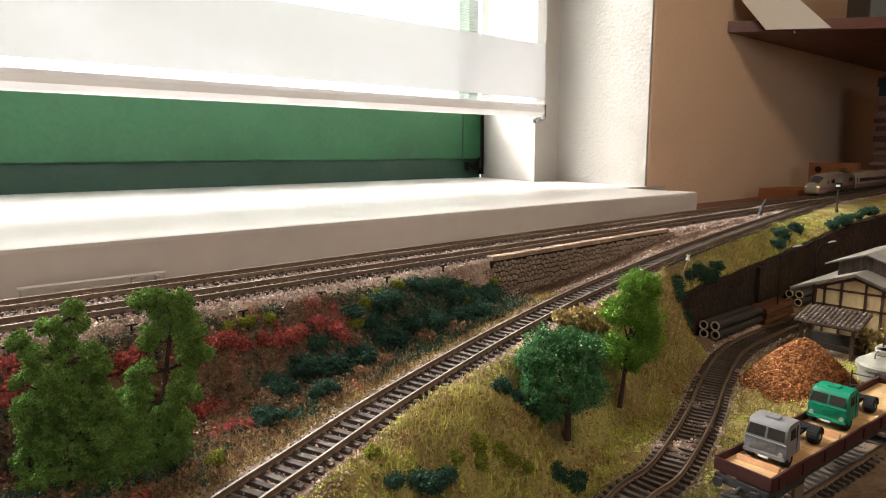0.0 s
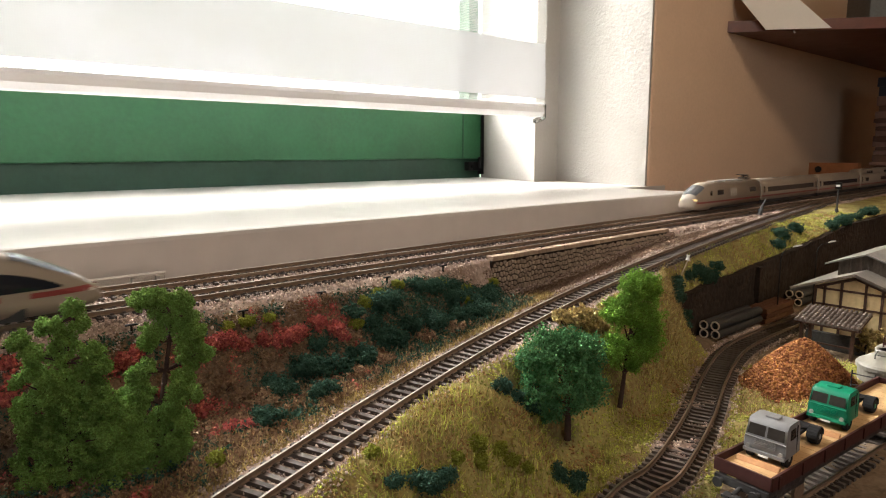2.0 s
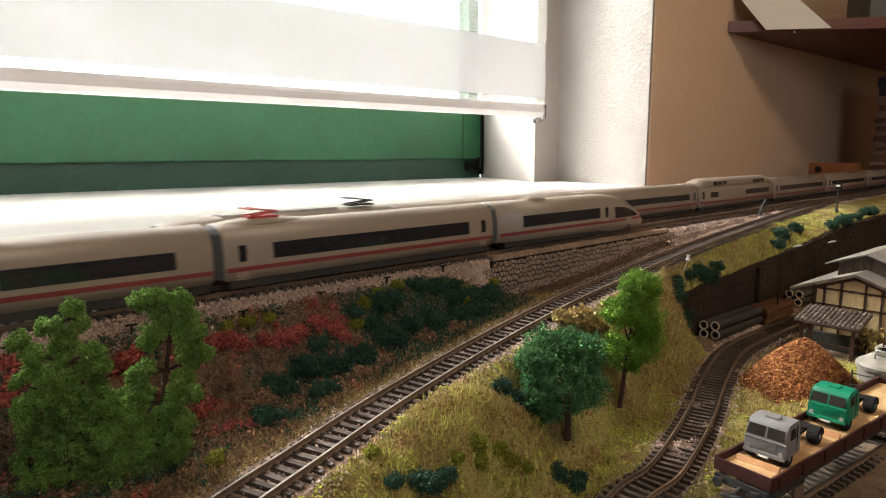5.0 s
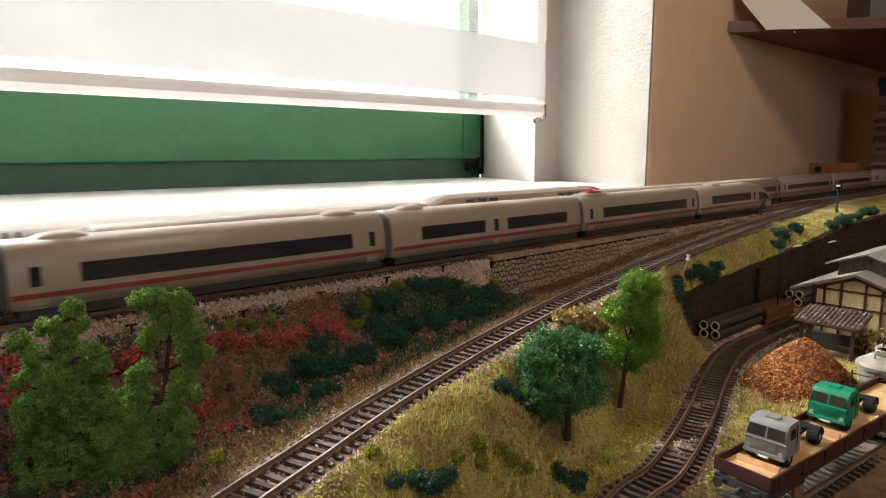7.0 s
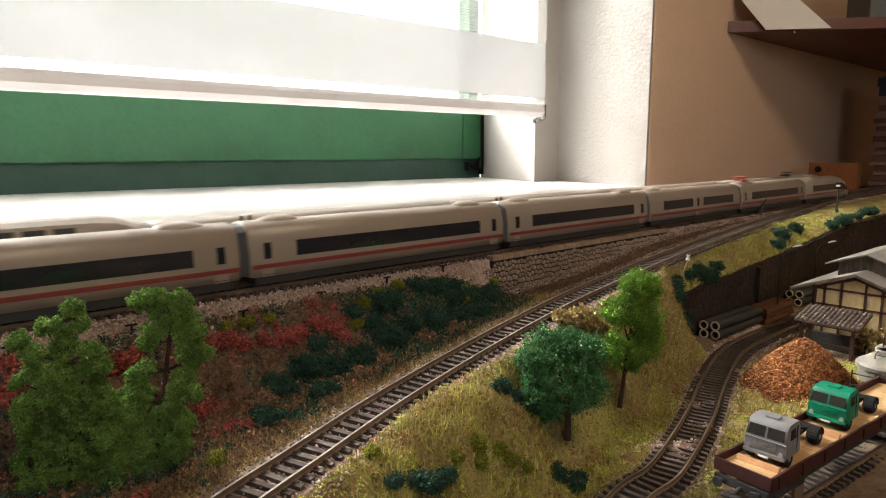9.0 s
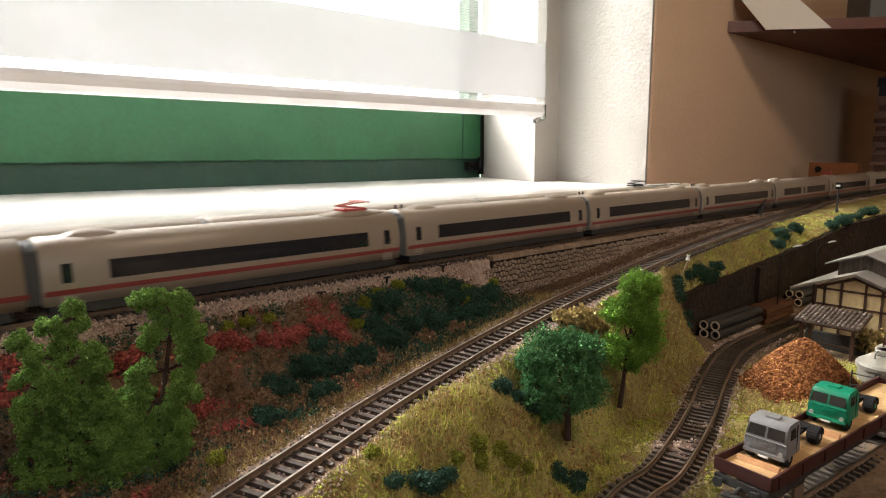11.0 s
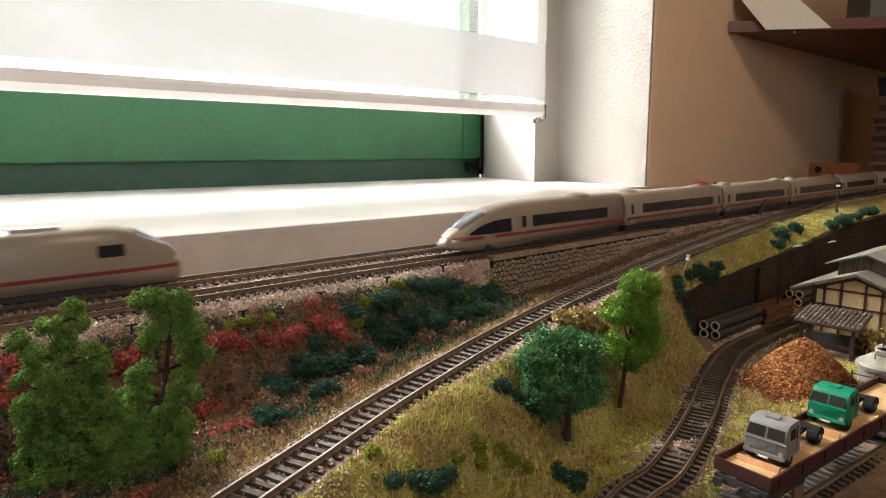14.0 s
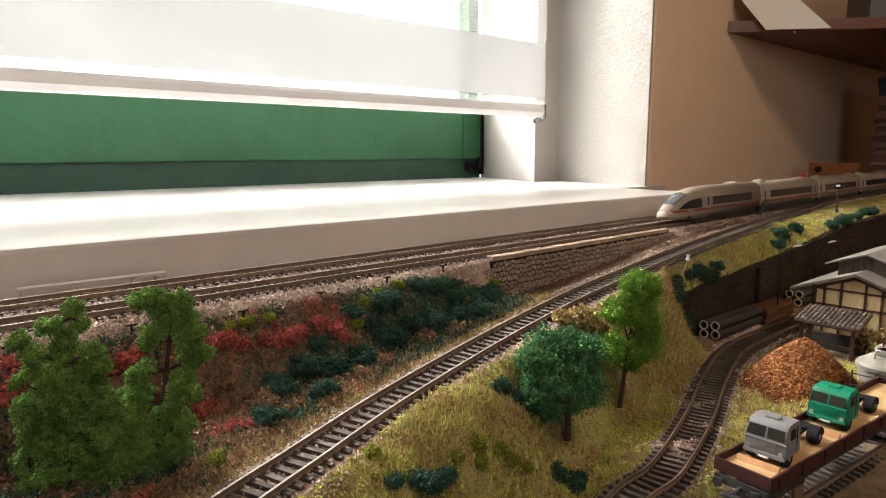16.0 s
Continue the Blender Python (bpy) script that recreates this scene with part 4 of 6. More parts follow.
def build_landscape_trees():
    build_foam_tree("tall fresh green foam tree at the embankment foot", (0.0528, 0.3150, -0.0591),
                    [(6.8, 81.1, 4.3), (10.0, 74.9, 4.0), (4.2, 69.9, 4.3), (-12.7, 68.4, 4.3), (-6.9, 73.1, 3.5), (-0.4, 74.6, 3.2), (-7.7, 62.9, 4.9), (0.3, 61.4, 6.1), (-10.5, 54.1, 4.9), (-16.6, 50.5, 2.9), (15.5, 62.9, 4.9), (20.5, 57.8, 3.2), (12.6, 53.4, 6.5), (2.5, 49.7, 7.9), (-7.7, 43.9, 7.9), (-16.3, 38.1, 4.9),
                     (-20.4, 32.9, 2.9), (16.9, 43.9, 5.8), (21.2, 37.3, 3.8), (2.5, 36.6, 10.1), (-12.0, 28.6, 6.9), (14.0, 32.2, 7.9), (20.5, 24.9, 4.9), (-1.9, 22.0, 10.4), (-17.0, 19.1, 6.1), (-21.4, 11.8, 4.0), (12.6, 17.6, 9.0), (22.0, 11.8, 5.2), (-6.2, 7.4, 10.4), (8.2, 4.5, 10.4), (-16.3, 0.8, 6.5), (19.8, 2.3, 5.2)],
                    [(0, -4), (0, 20), (1, 40), (3, 58), (7, 78)], LEAF_FRESH)
    build_foam_tree("fresh green foam tree with a bare dark stem showing", (0.0910, 0.3002, -0.0576),
                    [(2.2, 83.2, 3.9), (-6.4, 81.3, 4.5), (-10.3, 80.4, 2.1), (-0.8, 75.5, 5.1), (9.0, 79.4, 5.1), (6.7, 71.7, 6.6), (15.0, 73.2, 3.0), (-1.6, 67.1, 4.8), (-6.9, 61.0, 3.9), (18.4, 67.9, 3.9), (14.3, 63.3, 5.4), (20.5, 58.7, 2.7), (13.0, 54.1, 5.4), (18.4, 54.1, 3.0), (11.5, 45.7, 5.2), (8.5, 38.1, 5.0),
                     (13.8, 36.6, 3.3), (-4.6, 51.8, 2.6), (-9.6, 47.3, 4.4), (-13.7, 42.7, 3.9), (-11.1, 36.6, 6.0), (-18.5, 35.8, 3.3), (4.0, 29.7, 5.8), (10.5, 25.1, 4.2), (-13.7, 26.6, 7.0), (-20.5, 23.6, 4.8), (-3.1, 20.5, 7.3), (6.7, 15.2, 6.0), (-12.2, 14.4, 7.9), (-0.1, 6.7, 7.0), (-15.2, 3.7, 7.0), (-4.6, -0.9, 7.3)],
                    [(-6, -4), (-4, 15), (-1.5, 32), (1.5, 48), (4, 62), (6, 74)], LEAF_FRESH)
    build_tree("round bluish green leafy tree on the grass bank", (0.3153, 0.2417, -0.0873),
               [(-0.0118, 0.0102, 0.0549, 0.0140), (0.0055, -0.0048, 0.053, 0.0145), (-0.0022, 0.002, 0.0421, 0.0210), (-0.0153, 0.0133, 0.0292, 0.0125), (0.01, -0.0087, 0.0292, 0.0112), (-0.0084, 0.0073, 0.0172, 0.0090), (0.0042, -0.0036, 0.0183, 0.0065), (-0.0209, 0.0182, 0.0476, 0.0066), (-0.0026, 0.0023, 0.0603, 0.0090)],
               0.06, LEAF, 2600, 11, 0.0011, 0.00088, LEAF_DEEP, 0.0024)
    build_tree("tall bright green tree on a thin trunk", (0.387, 0.2516, -0.0881),
               [(0.0072, -0.0063, 0.0835, 0.0125), (-0.0017, 0.0015, 0.0665, 0.0118), (0.0115, -0.01, 0.0632, 0.0132), (-0.004, 0.0035, 0.0427, 0.0095), (0.0087, -0.0076, 0.0394, 0.0125), (0.0151, -0.0131, 0.0468, 0.0092), (-0.0015, 0.0013, 0.0303, 0.0058), (0.0132, -0.0115, 0.0835, 0.0082), (0.0061, -0.0053, 0.0282, 0.0058)],
               0.09, TETRA, 1500, 22, 0.0011, 0.00050, LEAF_BRIGHT, 0.0018)


def build_bush(name, label, x, y, r, material, dens=1.0, shape=TETRA, size=0.00058, lift=0.45):
    z = ground_z(x, y)
    bush = empty(name, label, "bush", m=pose(x, y, z))
    bush["group"] = label
    lobes = [(0, 0, r * lift, r * 0.7)] + [(r * 0.62 * math.cos(a), r * 0.62 * math.sin(a), r * (lift + random.uniform(-0.2, 0.25)), r * random.uniform(0.36, 0.55)) for a in [random.uniform(0, 6.28) for _ in range(5)]]
    bm = bmesh.new()
    for l in lobes:
        tube(bm, (0, 0, -0.001), (l[0], l[1], max(0.001, l[2])), 0.0005, 0.0002, n=5)
    part("twigs", bm, BARK, bush)
    r *= 1.22
    n = int(dens * 260 * max(0.4, (r / 0.01) ** 2))
    P = tufts(lobes, n, 8, 0.0007, 0.35)
    part("flock", strewn("flock", shape, P, size * rng.uniform(0.6, 1.3, len(P)), material), material, bush)


def build_bushes():
    dark = [(0.38, 0.38, 0.0095), (0.357, 0.373, 0.011), (0.335, 0.374, 0.0107), (0.318, 0.378, 0.0088), (0.304, 0.381, 0.0078), (0.267, 0.371, 0.0122), (0.241, 0.371, 0.0086), (0.326, 0.357, 0.013), (0.3, 0.357, 0.0125), (0.347, 0.355, 0.0115),
            (0.258, 0.353, 0.0125), (0.229, 0.344, 0.0119), (0.207, 0.34, 0.0121), (0.191, 0.35, 0.012), (0.169, 0.338, 0.0113), (0.185, 0.318, 0.0092), (0.146, 0.307, 0.009), (0.277, 0.357, 0.0105), (0.251, 0.365, 0.0079), (0.205, 0.361, 0.0066), (0.392, 0.386, 0.009), (0.384, 0.384, 0.0095), (0.370, 0.383, 0.0088), (0.356, 0.382, 0.0075), (0.376, 0.378, 0.0110), (0.343, 0.382, 0.0070), (0.325, 0.381, 0.0074), (0.307, 0.380, 0.0066)]
    for x, y, r in dark:
        build_bush("bush", "dark green bush on the railway embankment", x, y, r, LEAF_DARK)
    for x, y, r in [(0.357, 0.383, 0.0048), (0.33, 0.383, 0.0036), (0.287, 0.381, 0.0044), (0.251, 0.373, 0.0056), (0.239, 0.365, 0.0048), (0.261, 0.377, 0.0036), (0.395, 0.389, 0.005), (0.107, 0.286, 0.0042), (0.165, 0.374, 0.0046), (0.152, 0.374, 0.0036), (0.180, 0.375, 0.0038), (0.352, 0.376, 0.0052), (0.374, 0.380, 0.0048), (0.268, 0.379, 0.0050)]:
        build_bush("bush", "small yellow green bush on the railway embankment", x, y, r, LEAF_LIME, 1.3, lift=0.9)
    for x, y, r in [(0.21, 0.369, 0.0082), (0.22, 0.364, 0.0074), (0.194, 0.366, 0.0080), (0.183, 0.364, 0.0070), (0.173, 0.367, 0.006), (0.151, 0.369, 0.0082), (0.142, 0.369, 0.0066), (0.159, 0.367, 0.0058), (0.09, 0.367, 0.0074), (0.043, 0.367, 0.0072), (0.037, 0.363, 0.006), (0.124, 0.344, 0.0055), (0.127, 0.317, 0.0046), (0.136, 0.313, 0.0042), (0.226, 0.36, 0.005), (0.039, 0.373, 0.006), (0.123, 0.364, 0.0064), (0.099, 0.371, 0.005), (0.11, 0.355, 0.006), (0.07, 0.36, 0.007)]:
        build_bush("heather", "red flowering heather bush on the embankment", x, y, r, LEAF_RED, 0.9, LEAF, 0.0010)
    for x, y, r in [(0.116, 0.302, 0.0044), (0.125, 0.301, 0.0036), (0.133, 0.3, 0.004), (0.119, 0.326, 0.0048), (0.105, 0.31, 0.005), (0.036, 0.352, 0.0054), (0.169, 0.359, 0.007), (0.14, 0.352, 0.0078), (0.147, 0.344, 0.007), (0.124, 0.352, 0.006), (0.163, 0.313, 0.0055), (0.285, 0.345, 0.008), (0.24, 0.33, 0.007), (0.31, 0.343, 0.008), (0.155, 0.33, 0.008), (0.215, 0.328, 0.007)]:
        build_bush("heather", "rust brown dry heather on the embankment", x, y, r, LEAF_RUST, 0.6, LEAF, 0.0009)
    for x, y, r in [(0.179, 0.219, 0.0086), (0.194, 0.221, 0.0062), (0.165, 0.222, 0.0046), (0.28, 0.222, 0.0068), (0.296, 0.22, 0.0064), (0.286, 0.214, 0.0060), (0.269, 0.257, 0.0064), (0.283, 0.256, 0.0060), (0.294, 0.255, 0.0066)]:
        build_bush("bush", "dark bluish green bush on the grass bank", x, y, r, LEAF_DARK, 1.1)
    for x, y, r in [(0.224, 0.23, 0.0065), (0.206, 0.228, 0.0046), (0.24, 0.231, 0.0049), (0.221, 0.225, 0.0041), (0.164, 0.239, 0.0034), (0.247, 0.227, 0.0043), (0.256, 0.224, 0.0038)]:
        build_bush("bush", "low yellow green bush on the grass bank", x, y, r, LEAF_LIME, 1.0, lift=0.5)
    for x, y, r in [(0.545, 0.301, 0.009), (0.586, 0.314, 0.010), (0.575, 0.318, 0.007), (0.627, 0.322, 0.011), (0.663, 0.322, 0.0088), (0.607, 0.321, 0.008), (0.86, 0.333, 0.013), (0.914, 0.337, 0.0105), (0.825, 0.325, 0.0097), (1.163, 0.325, 0.0123), (1.094, 0.321, 0.0084), (0.560, 0.312, 0.0105), (0.570, 0.305, 0.0080), (0.640, 0.318, 0.0120), (1.03, 0.318, 0.013), (1.06, 0.312, 0.016), (0.985, 0.319, 0.010)]:
        build_bush("bush", "dark green bush above the dark retaining wall", x, y, r, LEAF_DARK)
    for x, y, r in [(0.387, 0.287, 0.0140), (0.401, 0.282, 0.0100), (0.374, 0.293, 0.0085), (0.69, 0.172, 0.021)]:
        build_bush("dry_bush", "dry straw coloured bush", x, y, r, DRY_GRASS, 0.35, LEAF, 0.0016, lift=0.7)


def strewn_thing(name, label, category, me):
    ob = new(name, me)
    return tagged(ob, label, category, kind="stuff")


def build_stones():
    """Loose ballast along all tracks."""
    pts, earth = [], []
    n = 52000
    xs = 1.5 * rng.uniform(0, 1, n) ** 1.5
    for x in xs:
        y = near_y(x) + rng.uniform(-0.036, 0.078)
        pts.append((x, y, ground_z(x, y) + rng.uniform(0.0, 0.0014)))
    for _ in range(11000):
        x = 0.39 + 0.75 * rng.uniform() ** 1.3
        a, b = lerp_rows(BRANCH_ROWS, x)[0] + 0.015, near_y(x) - 0.024
        y = a + (b - a) * rng.uniform()
        earth.append((x, y, ground_z(x, y) + 0.0003))
    for line, count, wide in ((BRANCH_LINE, 24000, 0.027), (SIDING_LINE, 11000, 0.021)):
        for _ in range(count):
            p = line[int(len(line) * rng.uniform(0, 1) ** 1.3) % len(line)]
            a = rng.uniform(-wide, wide)
            if line is BRANCH_LINE and p.x > 0.53 and a < -0.014:
                a *= 0.5
            x, y = p.x + rng.uniform(-0.004, 0.004) - a * 0.25, p.y + a
            pts.append((x, y, ground_z(x, y) + rng.uniform(0.0, 0.0013)))
    P = np.array(earth)
    strewn_thing("brown_gravel", "loose dark brown gravel below the stone wall", "gravel", strewn("brown_gravel", STONE, P, rng.uniform(0.0005, 0.0009, len(P)), BROWN_BIT))
    P = np.array(pts)
    s = rng.uniform(0.0004, 0.00085, len(P))
    strewn_thing("ballast_stones", "loose brown and pinkish ballast stones along the tracks", "gravel", strewn("ballast_stones", STONE, P, s, STONE_BIT))


def grass_here(x, y):
    by = lerp_rows(BRANCH_ROWS, x)[0]
    if in_siding(x, y) or (x > 0.30 and y < 0.157):
        return False
    return y < by - 0.022 + 0.010 * smooth01(0.53, 0.56, x) and not (x > 0.585 and y < 0.317 and (y > 0.235 or x > 0.66))


def build_grass():
    pts, dry, long_ones = [], [], []
    n = 0
    while n < 140000:
        n += 1
        x, y = 0.06 + 0.95 * rng.uniform(0, 1) ** 1.5, rng.uniform(0.10, 0.36)
        if not grass_here(x, y):
            continue
        c = noise.noise((x / 0.018, y / 0.018, 0.3)) + 0.5 * noise.noise((x / 0.006, y / 0.006, 1.3))
        if c < -0.18:
            continue
        (dry if c < -0.1 or rng.uniform() < 0.12 + 0.6 * smooth01(0.44, 0.52, x) * (1 - smooth01(0.60, 0.64, x)) else pts).append((x, y, ground_z(x, y) - 0.0003))
    for _ in range(11000):                      # long dry fibres on the slope before the dark wall
        x, y = 0.44 + 0.14 * rng.uniform(), 0.262 + 0.062 * rng.uniform()
        if grass_here(x, y) and (x < 0.56 or y > 0.318):
            long_ones.append((x, y, ground_z(x, y) - 0.0003))
    for _ in range(3000):                       # and on the hump
        x, y = rng.normal(0.215, 0.045), rng.normal(0.238, 0.014)
        if grass_here(x, y):
            long_ones.append((x, y, ground_z(x, y) - 0.0003))
    strewn_thing("long_grass", "long dry straw fibres leaning on the slopes", "grass", strewn("long_grass", BLADE, long_ones, rng.uniform(0.003, 0.0075, len(long_ones)), DRY_GRASS, 1.1))
    for _ in range(9000):                       # tufts between embankment and branch track
        x = 0.03 + 0.4 * rng.uniform()
        by = lerp_rows(BRANCH_ROWS, x)[0]
        y = by + 0.02 + abs(rng.normal(0, 0.018))
        if y < near_y(x) - 0.03:
            dry.append((x, y, ground_z(x, y) - 0.0003))
    strewn_thing("grass", "short olive green static grass", "grass", strewn("grass", BLADE, pts, rng.uniform(0.0025, 0.0060, len(pts)), GRASS, 0.75))
    strewn_thing("dry_grass", "dry yellow brown grass blades", "grass", strewn("dry_grass", BLADE, dry, rng.uniform(0.0025, 0.0065, len(dry)), DRY_GRASS, 0.9))


def build_moss():
    """Fine foam scatter over the grass: yellow green, olive and rusty patches."""
    kinds = {"yellow": [], "olive": [], "rusty": []}
    for _ in range(90000):
        x, y = 0.06 + 1.1 * rng.uniform(0, 1) ** 1.6, rng.uniform(0.10, 0.37)
        if not grass_here(x, y):
            continue
        c = noise.noise((x / 0.021, y / 0.021, 7.3)) + 0.7 * noise.noise((x / 0.007, y / 0.007, 4.3))
        key = "yellow" if c > 0.16 else "rusty" if c < -0.22 else "olive"
        if key == "olive" and rng.uniform() < 0.55:
            continue
        kinds[key].append((x, y, ground_z(x, y) + rng.uniform(0.0, 0.0022 if key == "yellow" else 0.0010)))
    for key, m in (("yellow", MOSS_YELLOW), ("olive", MOSS_OLIVE), ("rusty", MOSS_RUST)):
        P = np.array(kinds[key])
        strewn_thing(key + "_moss", "fine " + key + " foam scatter on the grass bank", "moss", strewn(key + "_moss", TETRA, P, rng.uniform(0.0004, 0.0010, len(P)), m))


def clip_cell(poly, p, q):
    """Keep the part of a polygon nearer to p than to q."""
    m, d = ((p[0] + q[0]) / 2, (p[1] + q[1]) / 2), (q[0] - p[0], q[1] - p[1])
    side = [(v[0] - m[0]) * d[0] + (v[1] - m[1]) * d[1] for v in poly]
    out = []
    for i in range(len(poly)):
        j = (i + 1) % len(poly)
        if side[i] <= 0:
            out.append(poly[i])
        if side[i] * side[j] < 0:
            k = side[i] / (side[i] - side[j])
            out.append((poly[i][0] + (poly[j][0] - poly[i][0]) * k, poly[i][1] + (poly[j][1] - poly[i][1]) * k))
    return out


def build_stone_wall():
    """The rubble retaining wall under the main line, with cap stones."""
    x0, x1 = 0.402, 0.712
    face = lambda x: near_y(x) - 0.0225
    wall = empty("stone_wall", "grey brown rubble stone retaining wall with cap stones", "wall")
    bm = bmesh.new()
    n = 30
    rings = []
    for i in range(n + 1):
        x = x0 + (x1 - x0) * i / n
        b = lerp_rows(BRANCH_ROWS, x)[1] - 0.018
        rings.append([(x, face(x), b), (x, face(x) + 0.008, b), (x, face(x) + 0.008, -0.0062), (x, face(x), -0.0062)])
    loft(bm, rings)
    part("mortar_bed", bm, MORTAR, wall)
    sx, sz = 0.0040, 0.0046
    seeds = []
    for i in range(-1, int((x1 - x0) / sx) + 2):
        for j in range(-2, 10):
            seeds.append((x0 + (i + (0.5 if j % 2 else 0) + random.uniform(-0.32, 0.32)) * sx, -0.047 + (j + random.uniform(-0.34, 0.34)) * sz))
    rest = bmesh.new()
    count = 0
    for p in seeds:
        low = lerp_rows(BRANCH_ROWS, p[0])[1] - 0.0145
        if not (x0 + 0.001 < p[0] < x1 - 0.001 and low < p[1] < -0.0080):
            continue
        poly = [(p[0] - 0.01, p[1] - 0.01), (p[0] + 0.01, p[1] - 0.01), (p[0] + 0.01, p[1] + 0.01), (p[0] - 0.01, p[1] + 0.01)]
        for q in seeds:
            if q is not p and abs(q[0] - p[0]) < 0.012 and abs(q[1] - p[1]) < 0.013:
                poly = clip_cell(poly, p, q)
        poly = [(min(max(a, x0), x1), min(b, -0.0065)) for a, b in poly]
        if len(poly) < 3:
            continue
        cx, cz = sum(a for a, b in poly) / len(poly), sum(b for a, b in poly) / len(poly)
        deep = random.uniform(0.0006, 0.0012)
        bm = rest if count >= 290 else bmesh.new()
        lev = []
        for k, dy in ((0.78, 0.0008), (0.76, -deep * 0.6), (0.56, -deep)):
            lev.append([bm.verts.new((cx + (a - cx) * k, face(cx) + dy, cz + (b - cz) * k)) for a, b in poly])
        m = len(poly)
        for u, v in zip(lev, lev[1:]):
            for i in range(m):
                bm.faces.new((u[i], u[(i + 1) % m], v[(i + 1) % m], v[i]))
        bm.faces.new(lev[-1])
        count += 1
        if bm is not rest:
            part("stone", bm, WALL_STONE, wall)
    ob = part("far_stones", rest, WALL_STONE, wall)
    ob["kind"] = "stuff"
    x = x0
    while x < x1:
        wd = random.uniform(0.0058, 0.0078)
        part("cap_stone", boxed(x + 0.0003, x + wd - 0.0003, face(x) - 0.0016, face(x) + 0.0075, -0.0062, -0.0022 + random.uniform(-0.0003, 0.0003), bevel=0.0004), CAP_STONE, wall)
        x += wd


def build_dark_wall():
    """The dark retaining wall between the branch line and the yard."""
    bm = bmesh.new()
    rings = []
    for i in range(61):
        x = 0.562 + 0.966 * i / 60
        top = lerp_rows([(0.56, -0.050), (0.70, -0.040), (0.85, -0.030), (1.04, -0.012), (1.3, -0.008)], x)[0] + rough(x, 0.3, 0.012, 0.002)
        ring = []
        for k in range(9):
            z = YARD - 0.002 + (top - YARD) * k / 8
            ring.append((x, 0.3135 + rough(x, z, 0.012, 0.0018), z))
        ring += [(x, 0.320, top - 0.001), (x, 0.320, YARD - 0.002)]
        rings.append(ring)
    loft(bm, rings)
    wall = tagged(part("retaining_wall", bm, DARK_WALL), "dark brown rough retaining wall under the grass strip", "wall", kind="structure")
    part("pilaster", boxed(0.742, 0.756, 0.308, 0.3145, YARD, -0.040, bevel=0.001), DARK_WALL, wall)


def build_undergrowth():
    """The tangle of red, rust and dark plants that covers the embankment."""
    red, rust, dark = [], [], []
    for _ in range(21000):
        x = -0.02 + 0.425 * rng.uniform()
        by = lerp_rows(BRANCH_ROWS, x)[0]
        a, b = by + 0.026, near_y(x) - 0.030
        if b <= a:
            continue
        k = rng.uniform()
        y = a + (b - a) * k
        c = noise.noise((x / 0.022, y / 0.016, 5.1)) + 0.6 * noise.noise((x / 0.008, y / 0.008, 2.2))
        p = (x, y, ground_z(x, y) + abs(rng.normal(0, 0.0018)))
        if x < 0.235 and c > 0.16 + 0.50 * (1 - k) and rng.uniform() < 0.7:
            red.append(p)
        elif c < -0.12 or x > 0.25:
            (dark if rng.uniform() < 0.80 else rust).append(p)
        else:
            rust.append(p)
    for name, label, P, m, size in (("red_undergrowth", "tangled red flowering undergrowth on the embankment", red, LEAF_RED, 0.0009), ("rust_undergrowth", "tangled rust brown undergrowth on the embankment", rust, LEAF_RUST, 0.0009), ("dark_undergrowth", "tangled dark green undergrowth on the embankment", dark, LEAF_DARK, 0.0009)):
        Q = np.repeat(np.array(P), 6, 0)
        Q = Q + rng.normal(0, 0.0011, Q.shape)
        strewn_thing(name, label, "undergrowth", strewn(name, LEAF, Q, size * rng.uniform(0.5, 1.3, len(Q)), m))


build_landscape_trees()
build_bushes()
build_undergrowth()
build_stones()
build_grass()
build_moss()
build_stone_wall()
build_dark_wall()


# ---- the yard ----
OCHRE = mat("ochre plaster infill", (0.66, 0.50, 0.27), 0.85, vary=0.25, size=0.004, bump=0.3, big=0.02)
TIMBER = mat("dark brown timber", (0.085, 0.045, 0.03), 0.75, vary=0.35, size=0.002, bump=0.4)
ROOF_GREY = mat("grey roofing felt", (0.17, 0.152, 0.13), 0.7, vary=0.3, size=0.003, bump=0.3, big=0.02)
BOARDS = mat("weathered grey brown boards", (0.115, 0.09, 0.07), 0.8, vary=0.35, size=0.003, bump=0.3, per_object=0.18)
TILE = mat("grey brown roof tiles", (0.135, 0.105, 0.09), 0.65, vary=0.3, size=0.002, bump=0.3, per_object=0.12)
PLINTH = mat("dark stone plinth", (0.06, 0.055, 0.05), 0.9, vary=0.4, size=0.002, bump=0.6, per_object=0.3)
NUGGET = mat("orange brown nuggets", (0.36, 0.145, 0.055), 0.75, vary=0.45, size=0.002, bump=0.3, per_island=0.4)
LOG_DARK = mat("dark weathered pipe", (0.035, 0.032, 0.030), 0.6, vary=0.4, size=0.003, bump=0.3)
LOG_END = mat("pale pipe rim", (0.62, 0.53, 0.42), 0.8, vary=0.3, size=0.001, bump=0.2)
PLANK = mat("reddish brown planks", (0.13, 0.058, 0.03), 0.8, vary=0.35, size=0.003, bump=0.3, per_object=0.2)
TRUCK_GREY = mat("matt grey truck paint", (0.17, 0.172, 0.178), 0.5, vary=0.06, size=0.003, bump=0.03)
TRUCK_GREEN = mat("emerald green truck paint", (0.0, 0.19, 0.10), 0.42, vary=0.06, size=0.003, bump=0.02)
TRUCK_GLASS = mat("smoky truck window", (0.07, 0.062, 0.055), 0.08, vary=0.3, bump=0)
RUBBER = mat("black rubber tyre", (0.016, 0.016, 0.017), 0.75, vary=0.3)
